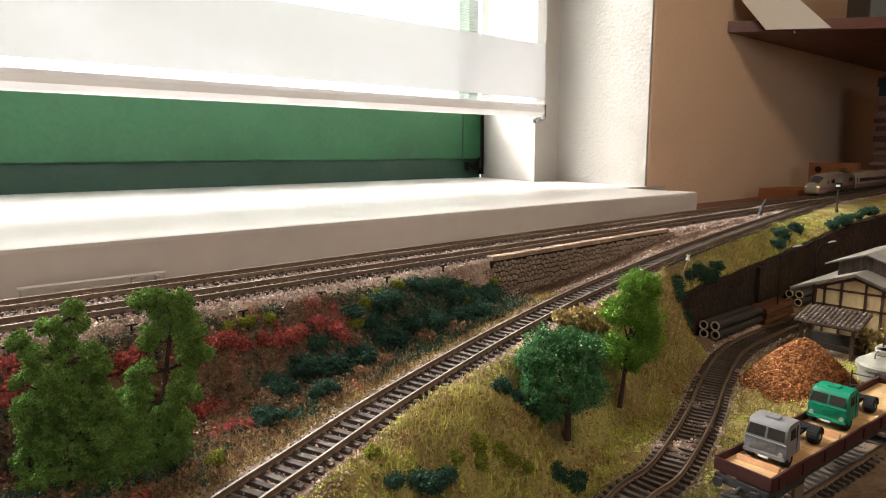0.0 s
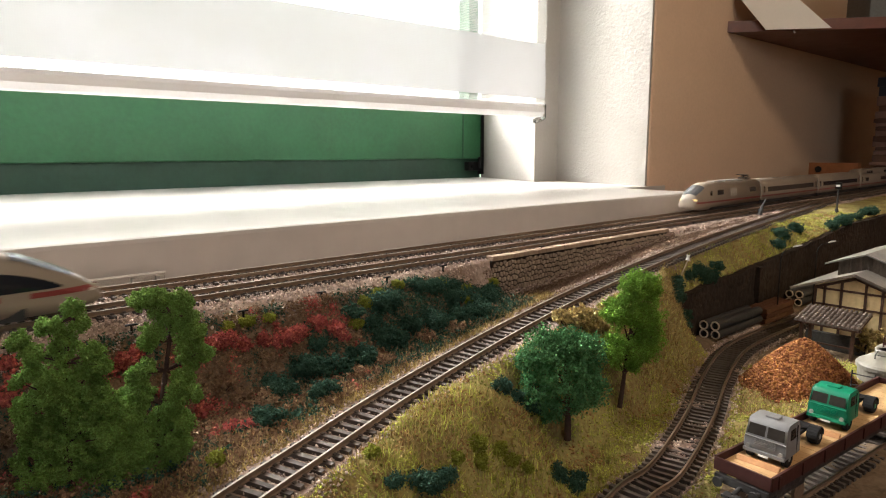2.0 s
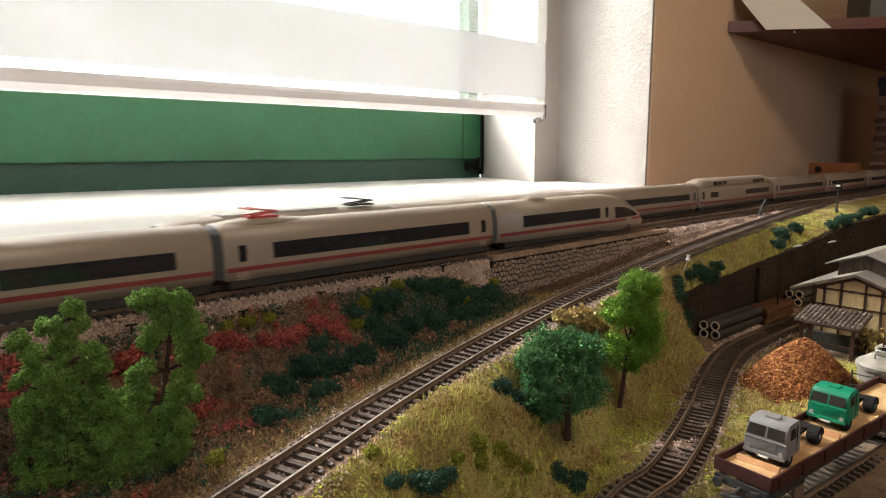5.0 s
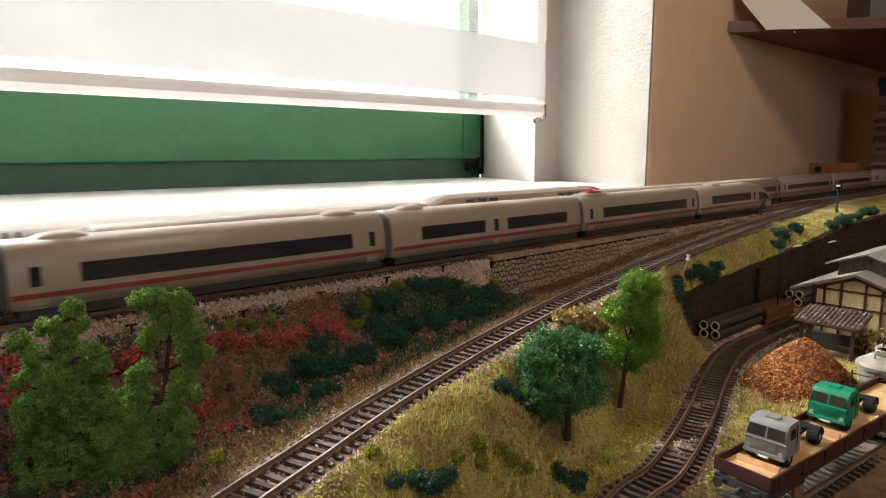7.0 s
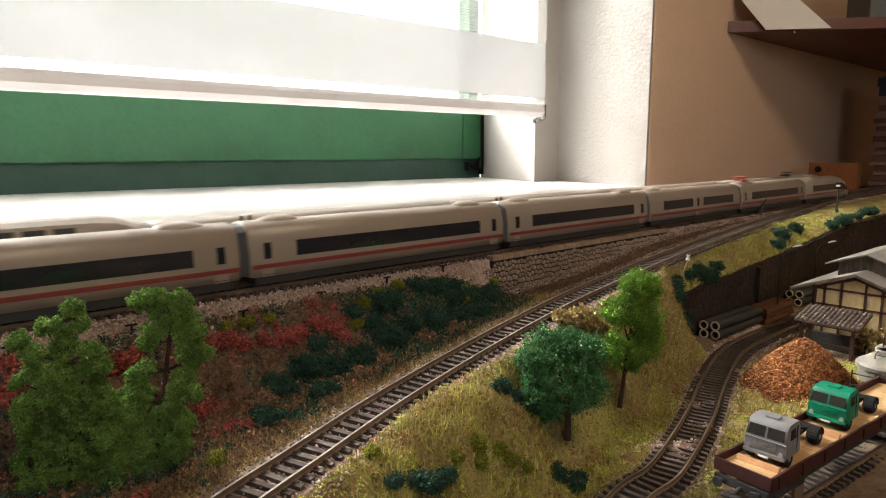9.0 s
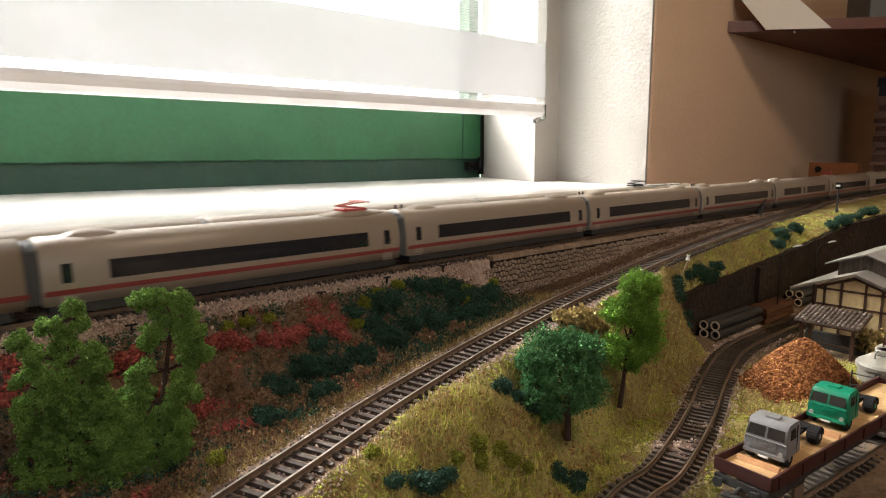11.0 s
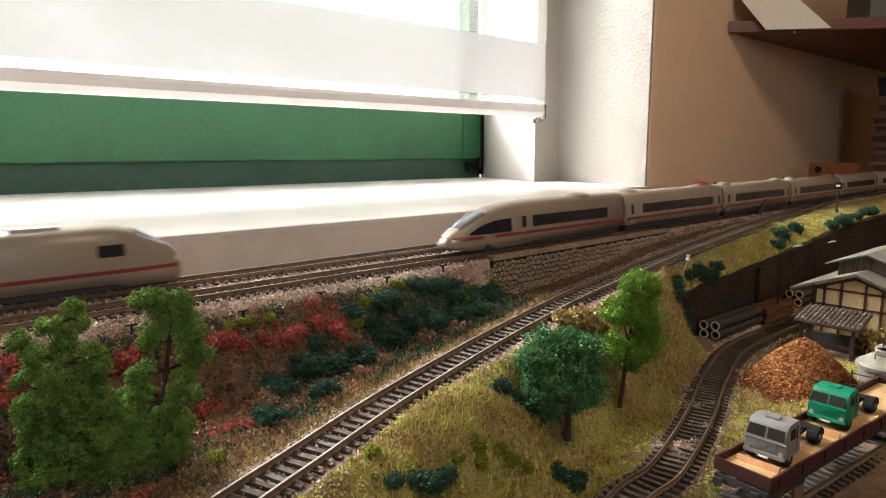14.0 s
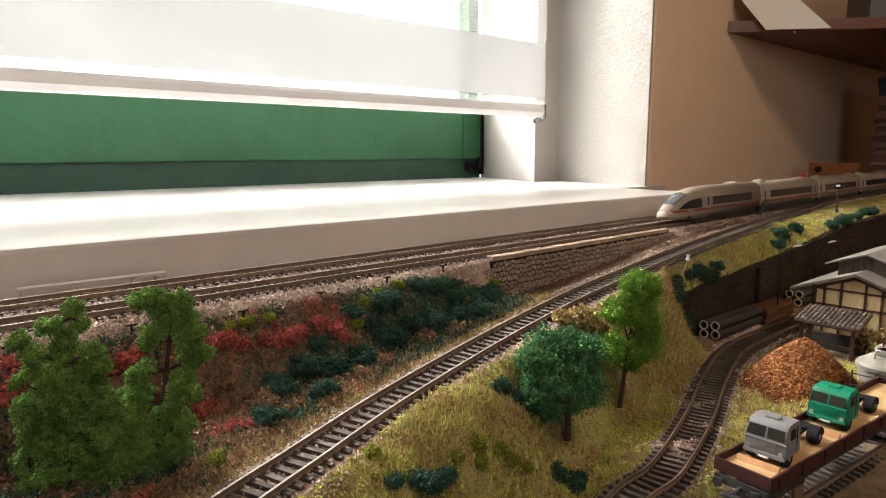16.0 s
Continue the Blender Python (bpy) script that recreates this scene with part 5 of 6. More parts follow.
CHROME = mat("bright headlight lens", (0.72, 0.72, 0.70), 0.15, 0.6, vary=0.05, bump=0)
WAGON_RED = mat("dark red brown wagon paint", (0.05, 0.011, 0.009), 0.55, vary=0.25, size=0.003, bump=0.1)
DECK = mat("pale wooden wagon deck", (0.50, 0.32, 0.15), 0.7, vary=0.18, size=0.003, bump=0.15, per_object=0.08)
WEDGE = mat("light brown wedge wood", (0.42, 0.21, 0.085), 0.7, vary=0.2, size=0.002, bump=0.15)
CREAM = mat("cream grey silo paint", (0.25, 0.235, 0.20), 0.5, vary=0.12, size=0.004, bump=0.05)
LAMP_WHITE = mat("white lamp head", (0.75, 0.74, 0.70), 0.4, vary=0.05, bump=0)


def build_house():
    """Half-timbered goods shed: gable towards the siding, a tiled porch and a raised board-clad top."""
    fx, bx = 0.709, 0.92
    ya, yb, yr = 0.167, 0.2395, 0.203
    g0 = YARD
    zr, pitch = -0.0285, 0.366
    roof_z = lambda y: zr - pitch * abs(y - yr)
    house = empty("goods_shed", "half-timbered goods shed with ochre panels and grey roofs", "building")
    bm = bmesh.new()
    sec = lambda x: [(x, ya, g0), (x, yb, g0), (x, yb, roof_z(yb) - 0.002), (x, yr, zr - 0.002), (x, ya, roof_z(ya) - 0.002)]
    loft(bm, [sec(fx), sec(bx)])
    wall = part("wall", bm, OCHRE, house, "ochre plaster wall")

    def beam(y0, y1, z0, z1):
        part("beam", boxed(fx - 0.0012, fx + 0.0005, y0, y1, z0, z1), TIMBER, wall)

    def slant(p, q, t=0.0013):
        bm = bmesh.new()
        d = Vector((0, q[0] - p[0], q[1] - p[1])).normalized()
        nrm = Vector((0, -d.z, d.y)) * t
        a, b = Vector((0, *p)), Vector((0, *q))
        loft(bm, [[(x, (v + nrm).y, (v + nrm).z) for v in (a, b)] + [(x, (v - nrm).y, (v - nrm).z) for v in (b, a)] for x in (fx - 0.0013, fx + 0.0005)])
        part("beam", bm, TIMBER, wall)

    for y in (0.2385, 0.2300, 0.2150, 0.1940, 0.1800, 0.1685):
        beam(y - 0.0011, y + 0.0011, g0 + 0.012, roof_z(y) - 0.004)
    for z in (-0.0625, -0.0465):
        lim = min(yb, yr + (zr - 0.004 - z) / pitch), max(ya, yr - (zr - 0.004 - z) / pitch)
        beam(lim[1], lim[0], z - 0.0010, z + 0.0010)
    slant((yb, roof_z(yb) - 0.0045), (yr, zr - 0.0045))
    slant((yr, zr - 0.0045), (ya, roof_z(ya) - 0.0045))
    for k in range(3):                              # stone plinth courses
        for j in range(9):
            w = (yb - ya) / 9
            part("plinth_stone", boxed(fx - 0.0014, fx + 0.001, ya + j * w + 0.0003, ya + (j + 1) * w - 0.0003, g0 + k * 0.004, g0 + k * 0.004 + 0.0037, bevel=0.0003), PLINTH, wall)
    # main roof: two slopes with thickness
    for s in (1, -1):
        bm = bmesh.new()
        e = yr + s * 0.0565
        loft(bm, [[(x, yr, zr + 0.0012), (x, e, roof_z(e) + 0.0012), (x, e, roof_z(e) - 0.0006), (x, yr, zr - 0.0006)] for x in (fx - 0.008, bx + 0.01)])
        r = part("roof", bm, ROOF_GREY, house, "grey felt roof slope")
        part("verge_board", boxed(fx - 0.0092, fx - 0.0080, 0, 0.0605, -0.0012, 0.0012, Matrix.Translation((0, yr, zr)) @ pose(0, 0, 0, -math.degrees(math.atan(pitch)) * 1, 0, 0) if s > 0 else Matrix.Translation((0, yr, zr)) @ pose(0, 0, 0, 180 + math.degrees(math.atan(pitch)), 0, 0)), BOARDS, house)
    # raised top
    lx, la, lb = 0.738, 0.178, 0.2285
    zt, pt = -0.0125, 0.36
    top_z = lambda y: zt - pt * abs(y - yr)
    bm = bmesh.new()
    loft(bm, [[(x, la, roof_z(la) - 0.003), (x, lb, roof_z(lb) - 0.003), (x, lb, top_z(lb)), (x, yr, zt), (x, la, top_z(la))] for x in (lx, bx - 0.03)])
    top = part("upper_wall", bm, BOARDS, house, "board-clad raised roof storey")
    for j in range(17):
        y = la + (lb - la) * (j + 0.5) / 17
        part("wall_board", boxed(lx - 0.0007, lx + 0.0002, y - 0.0012, y + 0.0012, roof_z(y), top_z(y) - 0.0004), BOARDS, top)
    for j in range(26):
        x = lx + (bx - 0.03 - lx) * (j + 0.5) / 26
        part("wall_board", boxed(x - 0.0025, x + 0.0025, lb - 0.0002, lb + 0.0007, roof_z(lb), top_z(lb)), BOARDS, top)
    for s in (1, -1):
        bm = bmesh.new()
        e = yr + s * 0.0365
        loft(bm, [[(x, yr, zt + 0.0014), (x, e, top_z(e) + 0.0014), (x, e, top_z(e) - 0.0002), (x, yr, zt - 0.0002)] for x in (lx - 0.007, bx - 0.02)])
        part("upper_roof", bm, ROOF_GREY, house, "grey felt upper roof slope")
    # porch: posts, rafters and rows of tiles
    porch = part("porch_frame", boxed(0.6645, 0.6690, 0.1835, 0.2405, -0.0752, -0.0734), TIMBER, house)
    for y in (0.2345, 0.2265, 0.1900):
        part("post", boxed(0.6665, 0.6695, y - 0.0013, y + 0.0013, g0, -0.0735), TIMBER, porch)
    part("rail", boxed(0.6672, 0.6688, 0.1900, 0.2345, -0.0930, -0.0915), TIMBER, porch)
    part("rear_wall", boxed(0.6920, 0.6985, 0.1850, 0.2390, g0, -0.0880), PLINTH, porch)
    n = 14
    for j in range(n):
        y = 0.1840 + (0.2405 - 0.1840) * (j + 0.5) / n
        for k in range(5):
            a, b = k / 5, (k + 1.12) / 5
            xa, za = 0.6620 + 0.0370 * a, -0.0730 + 0.0090 * a
            xb, zb = 0.6620 + 0.0370 * b, -0.0730 + 0.0090 * b
            bm = bmesh.new()
            rings = []
            for x, z, r in ((xa, za + 0.0006, 0.00172), (xb, zb + 0.0001, 0.00140)):
                rings.append([(x, y + r * math.cos(t), z + r * 1.15 * math.sin(t)) for t in [math.pi * i / 6 for i in range(7)]] + [(x, y - r, z - 0.0004), (x, y + r, z - 0.0004)])
            loft(bm, rings)
            part("roof_tile", bm, TILE, porch)
    part("porch_sheathing", boxed(0, 0.0381, 0.1840, 0.2405, -0.0008, 0.0, pose(0.6620, 0, -0.0735, 0, -math.degrees(math.atan2(0.009, 0.037)), 0)), TIMBER, porch)


def build_heap():
    cx, cy, r, h = 0.562, 0.1935, 0.0455, 0.0415
    heap = empty("heap", "cone heap of orange brown nuggets on the grass", "heap", m=pose(cx, cy, YARD))
    hz = lambda d: h * max(0.0, 1 - (d / r) ** 1.35)
    bm = bmesh.new()
    rings = []
    for k in range(9):
        d = r * k / 8
        rings.append([(max(d, 0.0005) * math.cos(a), max(d, 0.0005) * math.sin(a), hz(d) - 0.0012) for a in [6.2832 * i / 28 for i in range(28)]])
    loft(bm, rings)
    part("core", bm, NUGGET, heap, smooth=True)
    n = 7500
    d, a = r * 1.04 * np.sqrt(rng.uniform(0, 1, n)), rng.uniform(0, 6.2832, n)
    P = np.stack([d * np.cos(a), d * np.sin(a), np.array([hz(q) for q in d]) + rng.uniform(-0.0004, 0.0010, n)], 1)
    ob = part("nugget_layer", strewn("nugget_layer", BLOB, P, rng.uniform(0.0008, 0.0013, n), NUGGET), NUGGET, heap)
    ob["kind"] = "stuff"


def build_pipe(x, y, z, length, r):
    pipe = empty("pipe", "dark weathered pipe with a pale rim in a stack", "pipe", "stacked pipes", m=pose(x, y, z))
    bm = bmesh.new()
    n = 16
    ring = lambda xx, rr: [(xx, rr * math.cos(6.2832 * i / n), rr * math.sin(6.2832 * i / n)) for i in range(n)]
    loft(bm, [ring(0.004, r * 0.66), ring(0.0006, r * 0.68), ring(0.0006, r), ring(length, r)], caps=True)
    part("shell", bm, LOG_DARK, pipe)
    bm = bmesh.new()
    loft(bm, [ring(0.0006, r * 0.68), ring(0.0, r * 0.70), ring(0.0, r * 0.97), ring(0.0006, r)], caps=False)
    part("rim", bm, LOG_END, pipe, "pale cut rim")


def build_yard_stock():
    r, YH = 0.0048, YARD + 0.0078
    for x, y, z in ((0.612, 0.3050, YH + r), (0.616, 0.2950, YH + r), (0.610, 0.3047, YH + 3 * r - 0.0003), (0.614, 0.2948, YH + 3 * r - 0.0003)):
        build_pipe(x, y, z, 0.098, r)
    for x, y, z in ((0.825, 0.3065, YH + r), (0.827, 0.2967, YH + r), (0.824, 0.3063, YH + 3 * r), (0.828, 0.2966, YH + 3 * r)):
        build_pipe(x, y, z, 0.09, r)
    stack = empty("plank_stack", "low stack of reddish brown planks by the wall", "planks")
    for k in range(3):
        for j in range(4):
            part("plank", boxed(0.716 + random.uniform(-0.003, 0.003), 0.790 + random.uniform(-0.003, 0.003), 0.288 + j * 0.0056, 0.2932 + j * 0.0056, YH - 0.001 + k * 0.0055, YH - 0.001 + k * 0.0055 + 0.005, bevel=0.0003), PLANK, stack)


def tyre(bm_r, parent, x, y, z, r, w, name="wheel"):
    bm = bmesh.new()
    n = 18
    prof = [(-w / 2, r * 0.55), (-w / 2, r * 0.9), (-w * 0.35, r), (w * 0.35, r), (w / 2, r * 0.9), (w / 2, r * 0.55)]
    rings = [[(x + q * math.cos(6.2832 * i / n), y + p, z + q * math.sin(6.2832 * i / n)) for i in range(n)] for p, q in prof]
    loft(bm, rings)
    wheel = part(name, bm, RUBBER, parent)
    bm = bmesh.new()
    for s in (-1, 1):
        tube(bm, (x, y + s * w * 0.30, z), (x, y + s * w * 0.52, z), r * 0.5, r * 0.32, n=12)
    part("hub", bm, bm_r, wheel)


def build_truck(label, m, paint):
    """A cab-over tractor truck facing -x, with bare chassis behind the cab."""
    t = empty("truck", label, "truck", "loaded trucks", m=m @ Matrix.Diagonal((0.81, 0.81, 0.81, 1)))
    w = 0.0135
    bm = bmesh.new()
    # side profile of the cab, lofted across its width with rounded edges
    prof = [(0.0010, 0.0062), (0.0000, 0.0095), (0.0002, 0.0155), (0.0012, 0.0185), (0.0030, 0.0260), (0.0048, 0.0282), (0.0075, 0.0290), (0.0200, 0.0290), (0.0226, 0.0275), (0.0232, 0.0250), (0.0232, 0.0062)]
    rings = []
    for y, k in ((-w, 0.93), (-w * 0.95, 0.975), (-w * 0.8, 1.0), (w * 0.8, 1.0), (w * 0.95, 0.975), (w, 0.93)):
        cx, cz = 0.0116, 0.017
        rings.append([(cx + (x - cx) * k, y * (1 - 0.06 * max(0, (z - 0.017) / 0.012)), cz + (z - cz) * k) for x, z in prof])
    loft(bm, rings)
    bm.normal_update()
    sharp = [e for e in bm.edges if len(e.link_faces) == 2 and e.calc_face_angle() > 0.5]
    bmesh.ops.bevel(bm, geom=sharp, offset=0.0009, segments=2, affect="EDGES", profile=0.5)
    cab = part("cab", bm, paint, t, smooth=True)
    # windscreen halves, side windows
    def glassy(name, quad, mtl):
        bm = bmesh.new()
        vs = [bm.verts.new(p) for p in quad]
        bm.faces.new(vs)
        bmesh.ops.solidify(bm, geom=bm.faces[:], thickness=0.0003)
        return part(name, bm, mtl, cab)
    for s in (-1, 1):
        glassy("windscreen", [(0.00075, s * 0.0007, 0.0182), (0.00075, s * 0.0117, 0.0182), (0.00255, s * 0.0110, 0.0252), (0.00255, s * 0.0007, 0.0252)], TRUCK_GLASS)
        glassy("side_window", [(0.0060, s * 0.01335, 0.0185), (0.0155, s * 0.01335, 0.0185), (0.0155, s * 0.01285, 0.0252), (0.0070, s * 0.01285, 0.0252)], TRUCK_GLASS)
        part("door_seam", boxed(0.0170, 0.0174, s * 0.0132 - 0.0003, s * 0.0132 + 0.0003, 0.0075, 0.0265), RUBBER, cab)
        bm = bmesh.new()
        tube(bm, (-0.0010, s * 0.0103, 0.0098), (0.0006, s * 0.0103, 0.0098), 0.0015, 0.0017, n=12)
        part("headlight", bm, CHROME, cab, "bright round headlight")
    for z in (0.0118, 0.0129, 0.0140, 0.0151):
        part("grille_bar", boxed(-0.0006, 0.0006, -0.0068, 0.0068, z - 0.0003, z + 0.0003), paint, cab)
    for k in range(-5, 6):
        part("grille_bar", boxed(-0.0004, 0.0006, k * 0.0012 - 0.0002, k * 0.0012 + 0.0002, 0.0112, 0.0158), paint, cab)
    part("badge", boxed(-0.0009, -0.0004, -0.0013, 0.0013, 0.0125, 0.0148, bevel=0.0002), paint, cab)
    part("bumper", boxed(-0.0012, 0.0012, -0.0132, 0.0132, 0.0062, 0.0086, bevel=0.0004), paint, cab)
    part("number_plate", boxed(-0.0015, -0.0011, -0.0032, 0.0032, 0.0052, 0.0066), LAMP_WHITE, cab)
    part("waistline", boxed(-0.0004, 0.0010, -0.0128, 0.0128, 0.0163, 0.0169), paint, cab)
    part("roof_hatch", boxed(0.0085, 0.0150, -0.0042, 0.0042, 0.0288, 0.0302, bevel=0.0006), paint, cab)
    # chassis
    ch = part("chassis", boxed(0.0225, 0.0700, -0.0042, 0.0042, 0.0068, 0.0092, bevel=0.0003), RUBBER, t, "black bare chassis")
    part("cross_member", boxed(0.0330, 0.0360, -0.0085, 0.0085, 0.0060, 0.0095), RUBBER, ch)
    part("tank", boxed(0.0250, 0.0345, 0.0060, 0.0115, 0.0035, 0.0088, bevel=0.0008), RUBBER, ch)
    bm = bmesh.new()
    tube(bm, (0.0240, -0.0100, 0.0060), (0.0240, -0.0100, 0.0200), 0.0011, n=8)
    part("air_intake", bm, RUBBER, ch)
    for s in (-1, 1):
        bm = bmesh.new()
        n = 10
        loft(bm, [[(0.0590 + q * math.cos(a), y, 0.0058 + q * math.sin(a)) for q, a in [(0.0072, math.pi * i / n) for i in range(n + 1)] + [(0.0066, math.pi * (n - i) / n) for i in range(n + 1)]] for y in (s * 0.0065, s * 0.0135)])
        part("mudguard", bm, RUBBER, ch)
    bm = bmesh.new()
    tube(bm, (0.0590, 0, 0.0092), (0.0590, 0, 0.0104), 0.0055, n=16)
    part("coupling_plate", bm, RUBBER, ch)
    for s in (-1, 1):
        tyre(paint, t, 0.0080, s * 0.0112, 0.0058, 0.0058, 0.0036)
        tyre(paint, t, 0.0590, s * 0.0100, 0.0058, 0.0058, 0.0066)
    return t


WAGON_TURN = Matrix.Translation((0.322, 0.1352, 0)) @ pose(0, 0, 0, 0, 0, -5) @ Matrix.Translation((-0.322, -0.1352, 0))


def build_wagon():
    """Low-sided flat wagon on the front track."""
    x0, x1, yc, hw = 0.322, 0.530, 0.1352, 0.0152
    zd = -0.0742
    wagon = empty("flat_wagon", "dark red low-sided flat wagon with a pale wooden deck", "wagon", m=WAGON_TURN)
    n = 30
    bed = part("bed", boxed(x0 + 0.002, x1 - 0.002, yc - hw + 0.0012, yc + hw - 0.0012, zd - 0.0035, zd - 0.0006), WAGON_RED, wagon)
    for i in range(n):
        a = x0 + 0.002 + (x1 - x0 - 0.004) * i / n
        part("deck_board", boxed(a + 0.0001, a + (x1 - x0 - 0.004) / n - 0.0001, yc - hw + 0.0014, yc + hw - 0.0014, zd - 0.0006, zd), DECK, bed)
    for s in (-1, 1):
        y = yc + s * hw
        side = part("side_wall", boxed(x0, x1, y - 0.0007, y + 0.0007, zd - 0.0036, zd + 0.0038, bevel=0.0002), WAGON_RED, wagon)
        for k in range(9):
            x = x0 + 0.006 + k * (x1 - x0 - 0.012) / 8
            part("stake", boxed(x - 0.0009, x + 0.0009, y + s * 0.0007, y + s * 0.0014, zd - 0.0034, zd + 0.0033), WAGON_RED, side)
        part("sole_bar", boxed(x0 + 0.002, x1 - 0.002, y - s * 0.0020 - 0.0006, y - s * 0.0020 + 0.0006, zd - 0.0085, zd - 0.0040), TRAIN_DARK, wagon)
    for x, s in ((x0, -1), (x1, 1)):
        end = part("end_wall", boxed(x - 0.0006, x + 0.0006, yc - hw, yc + hw, zd - 0.0036, zd + 0.0034, bevel=0.0002), WAGON_RED, wagon)
        beam = part("buffer_beam", boxed(x + s * 0.0006 - 0.0010, x + s * 0.0006 + 0.0010, yc - hw + 0.001, yc + hw - 0.001, zd - 0.0090, zd - 0.0047), TRAIN_DARK, wagon)
        for k in (-1, 1):
            bm = bmesh.new()
            tube(bm, (x + s * 0.001, yc + k * 0.0098, zd - 0.0068), (x + s * 0.0060, yc + k * 0.0098, zd - 0.0068), 0.0010, n=8)
            tube(bm, (x + s * 0.0060, yc + k * 0.0098, zd - 0.0068), (x + s * 0.0066, yc + k * 0.0098, zd - 0.0068), 0.0028, 0.0026, n=14)
            part("buffer", bm, TRAIN_DARK, beam)
        bm = bmesh.new()
        tube(bm, (x + s * 0.001, yc, zd - 0.0080), (x + s * 0.0085, yc, zd - 0.0095), 0.0012, n=8)
        box(bm, min(x + s * 0.007, x + s * 0.012), max(x + s * 0.007, x + s * 0.012), yc - 0.0040, yc + 0.0040, zd - 0.0105, zd - 0.0090)
        part("coupling", bm, TRAIN_DARK, beam)
    part("underframe", boxed(x0 + 0.012, x1 - 0.012, yc - 0.0060, yc + 0.0060, zd - 0.0110, zd - 0.0036), TRAIN_DARK, wagon)
    for c in (x0 + 0.030, x1 - 0.030):
        bog = part("bogie", boxed(c - 0.016, c + 0.016, yc - 0.0110, yc + 0.0110, zd - 0.0150, zd - 0.0110, bevel=0.001), TRAIN_DARK, wagon)
        for d in (-0.011, 0.011):
            bm = bmesh.new()
            for s in (-1, 1):
                tube(bm, (c + d, yc + s * 0.0085, -0.0925), (c + d, yc + s * 0.0105, -0.0925), 0.0056, n=16)
            tube(bm, (c + d, yc - 0.009, -0.0925), (c + d, yc + 0.009, -0.0925), 0.0009, n=6)
            part("wheelset", bm, RAIL, bog)
    return zd


def build_wedge(x, y, z, length):
    bm = bmesh.new()
    loft(bm, [[(x - 0.0016, yy, z), (x + 0.0016, yy, z), (x + 0.0016, yy, z + 0.0024), (x, yy, z + 0.0024)] for yy in (y - length / 2, y + length / 2)])
    tagged(part("chock", bm, WEDGE), "light brown wooden chock across the wagon deck", "chock", "wheel chocks")


def build_silo_wagon():
    """A silo wagon: two cream conical-topped vessels on a dark frame."""
    yc, zb = 0.1352, -0.0860
    wagon = empty("silo_wagon", "cream grey silo wagon with conical vessels and walkway", "wagon")
    part("frame", boxed(0.5335, 0.690, yc - 0.013, yc + 0.013, zb - 0.003, zb + 0.001), TRAIN_DARK, wagon)
    for cx in (0.556, 0.602):
        bm = bmesh.new()
        n = 32
        ring = lambda r, z: [(cx + r * math.cos(6.2832 * i / n), yc + r * math.sin(6.2832 * i / n), z) for i in range(n)]
        loft(bm, [ring(0.008, zb), ring(0.0175, zb + 0.0060), ring(0.0178, zb + 0.0150), ring(0.0190, zb + 0.0155), ring(0.0192, zb + 0.0180), ring(0.0180, zb + 0.0196), ring(0.0075, zb + 0.0262), ring(0.0070, zb + 0.0288), ring(0.0066, zb + 0.0294)])
        v = part("vessel", bm, CREAM, wagon, "cream vessel with conical top", smooth=False)
        bm = bmesh.new()
        tube(bm, (cx, yc, zb + 0.0294), (cx, yc, zb + 0.0240), 0.0050, 0.0046, n=18)
        part("lid", bm, CREAM, v)
        bm = bmesh.new()
        for a in (-0.004, 0.004):
            tube(bm, (cx - 0.012, yc + a, zb + 0.0240), (cx - 0.012, yc + a, zb + 0.0272), 0.0004, n=5)
            tube(bm, (cx - 0.012, yc + a, zb + 0.0272), (cx - 0.006, yc + a, zb + 0.0288), 0.0004, n=5)
        tube(bm, (cx - 0.012, yc - 0.004, zb + 0.0272), (cx - 0.012, yc + 0.004, zb + 0.0272), 0.0004, n=5)
        part("handrail", bm, TRAIN_DARK, v)
    bm = boxed(0.560, 0.640, yc - 0.004, yc + 0.004, zb + 0.0315, zb + 0.0323)
    for x in (0.562, 0.60, 0.638):
        for s in (-1, 1):
            tube(bm, (x, yc + s * 0.004, zb + 0.0288), (x, yc + s * 0.004, zb + 0.0370), 0.0005, n=5)
    for s in (-1, 1):
        tube(bm, (0.562, yc + s * 0.004, zb + 0.0370), (0.638, yc + s * 0.004, zb + 0.0370), 0.0005, n=5)
    part("walkway", bm, WAGON_RED, wagon, "dark red roof walkway")
    bm = bmesh.new()
    for z in (zb + 0.004, zb + 0.0125):
        tube(bm, (0.5340, yc - 0.013, z), (0.5340, yc + 0.015, z), 0.0005, n=6)
    for y in (yc - 0.013, yc, yc + 0.015):
        tube(bm, (0.5340, y, zb - 0.001), (0.5340, y, zb + 0.0150), 0.0005, n=6)
    part("end_railing", bm, TRAIN_DARK, wagon)
    for c in (0.566, 0.660):
        for d in (-0.011, 0.011):
            bm = bmesh.new()
            for s in (-1, 1):
                tube(bm, (c + d, yc + s * 0.0085, -0.0925), (c + d, yc + s * 0.0105, -0.0925), 0.0056, n=16)
            part("wheelset", bm, RAIL, wagon)


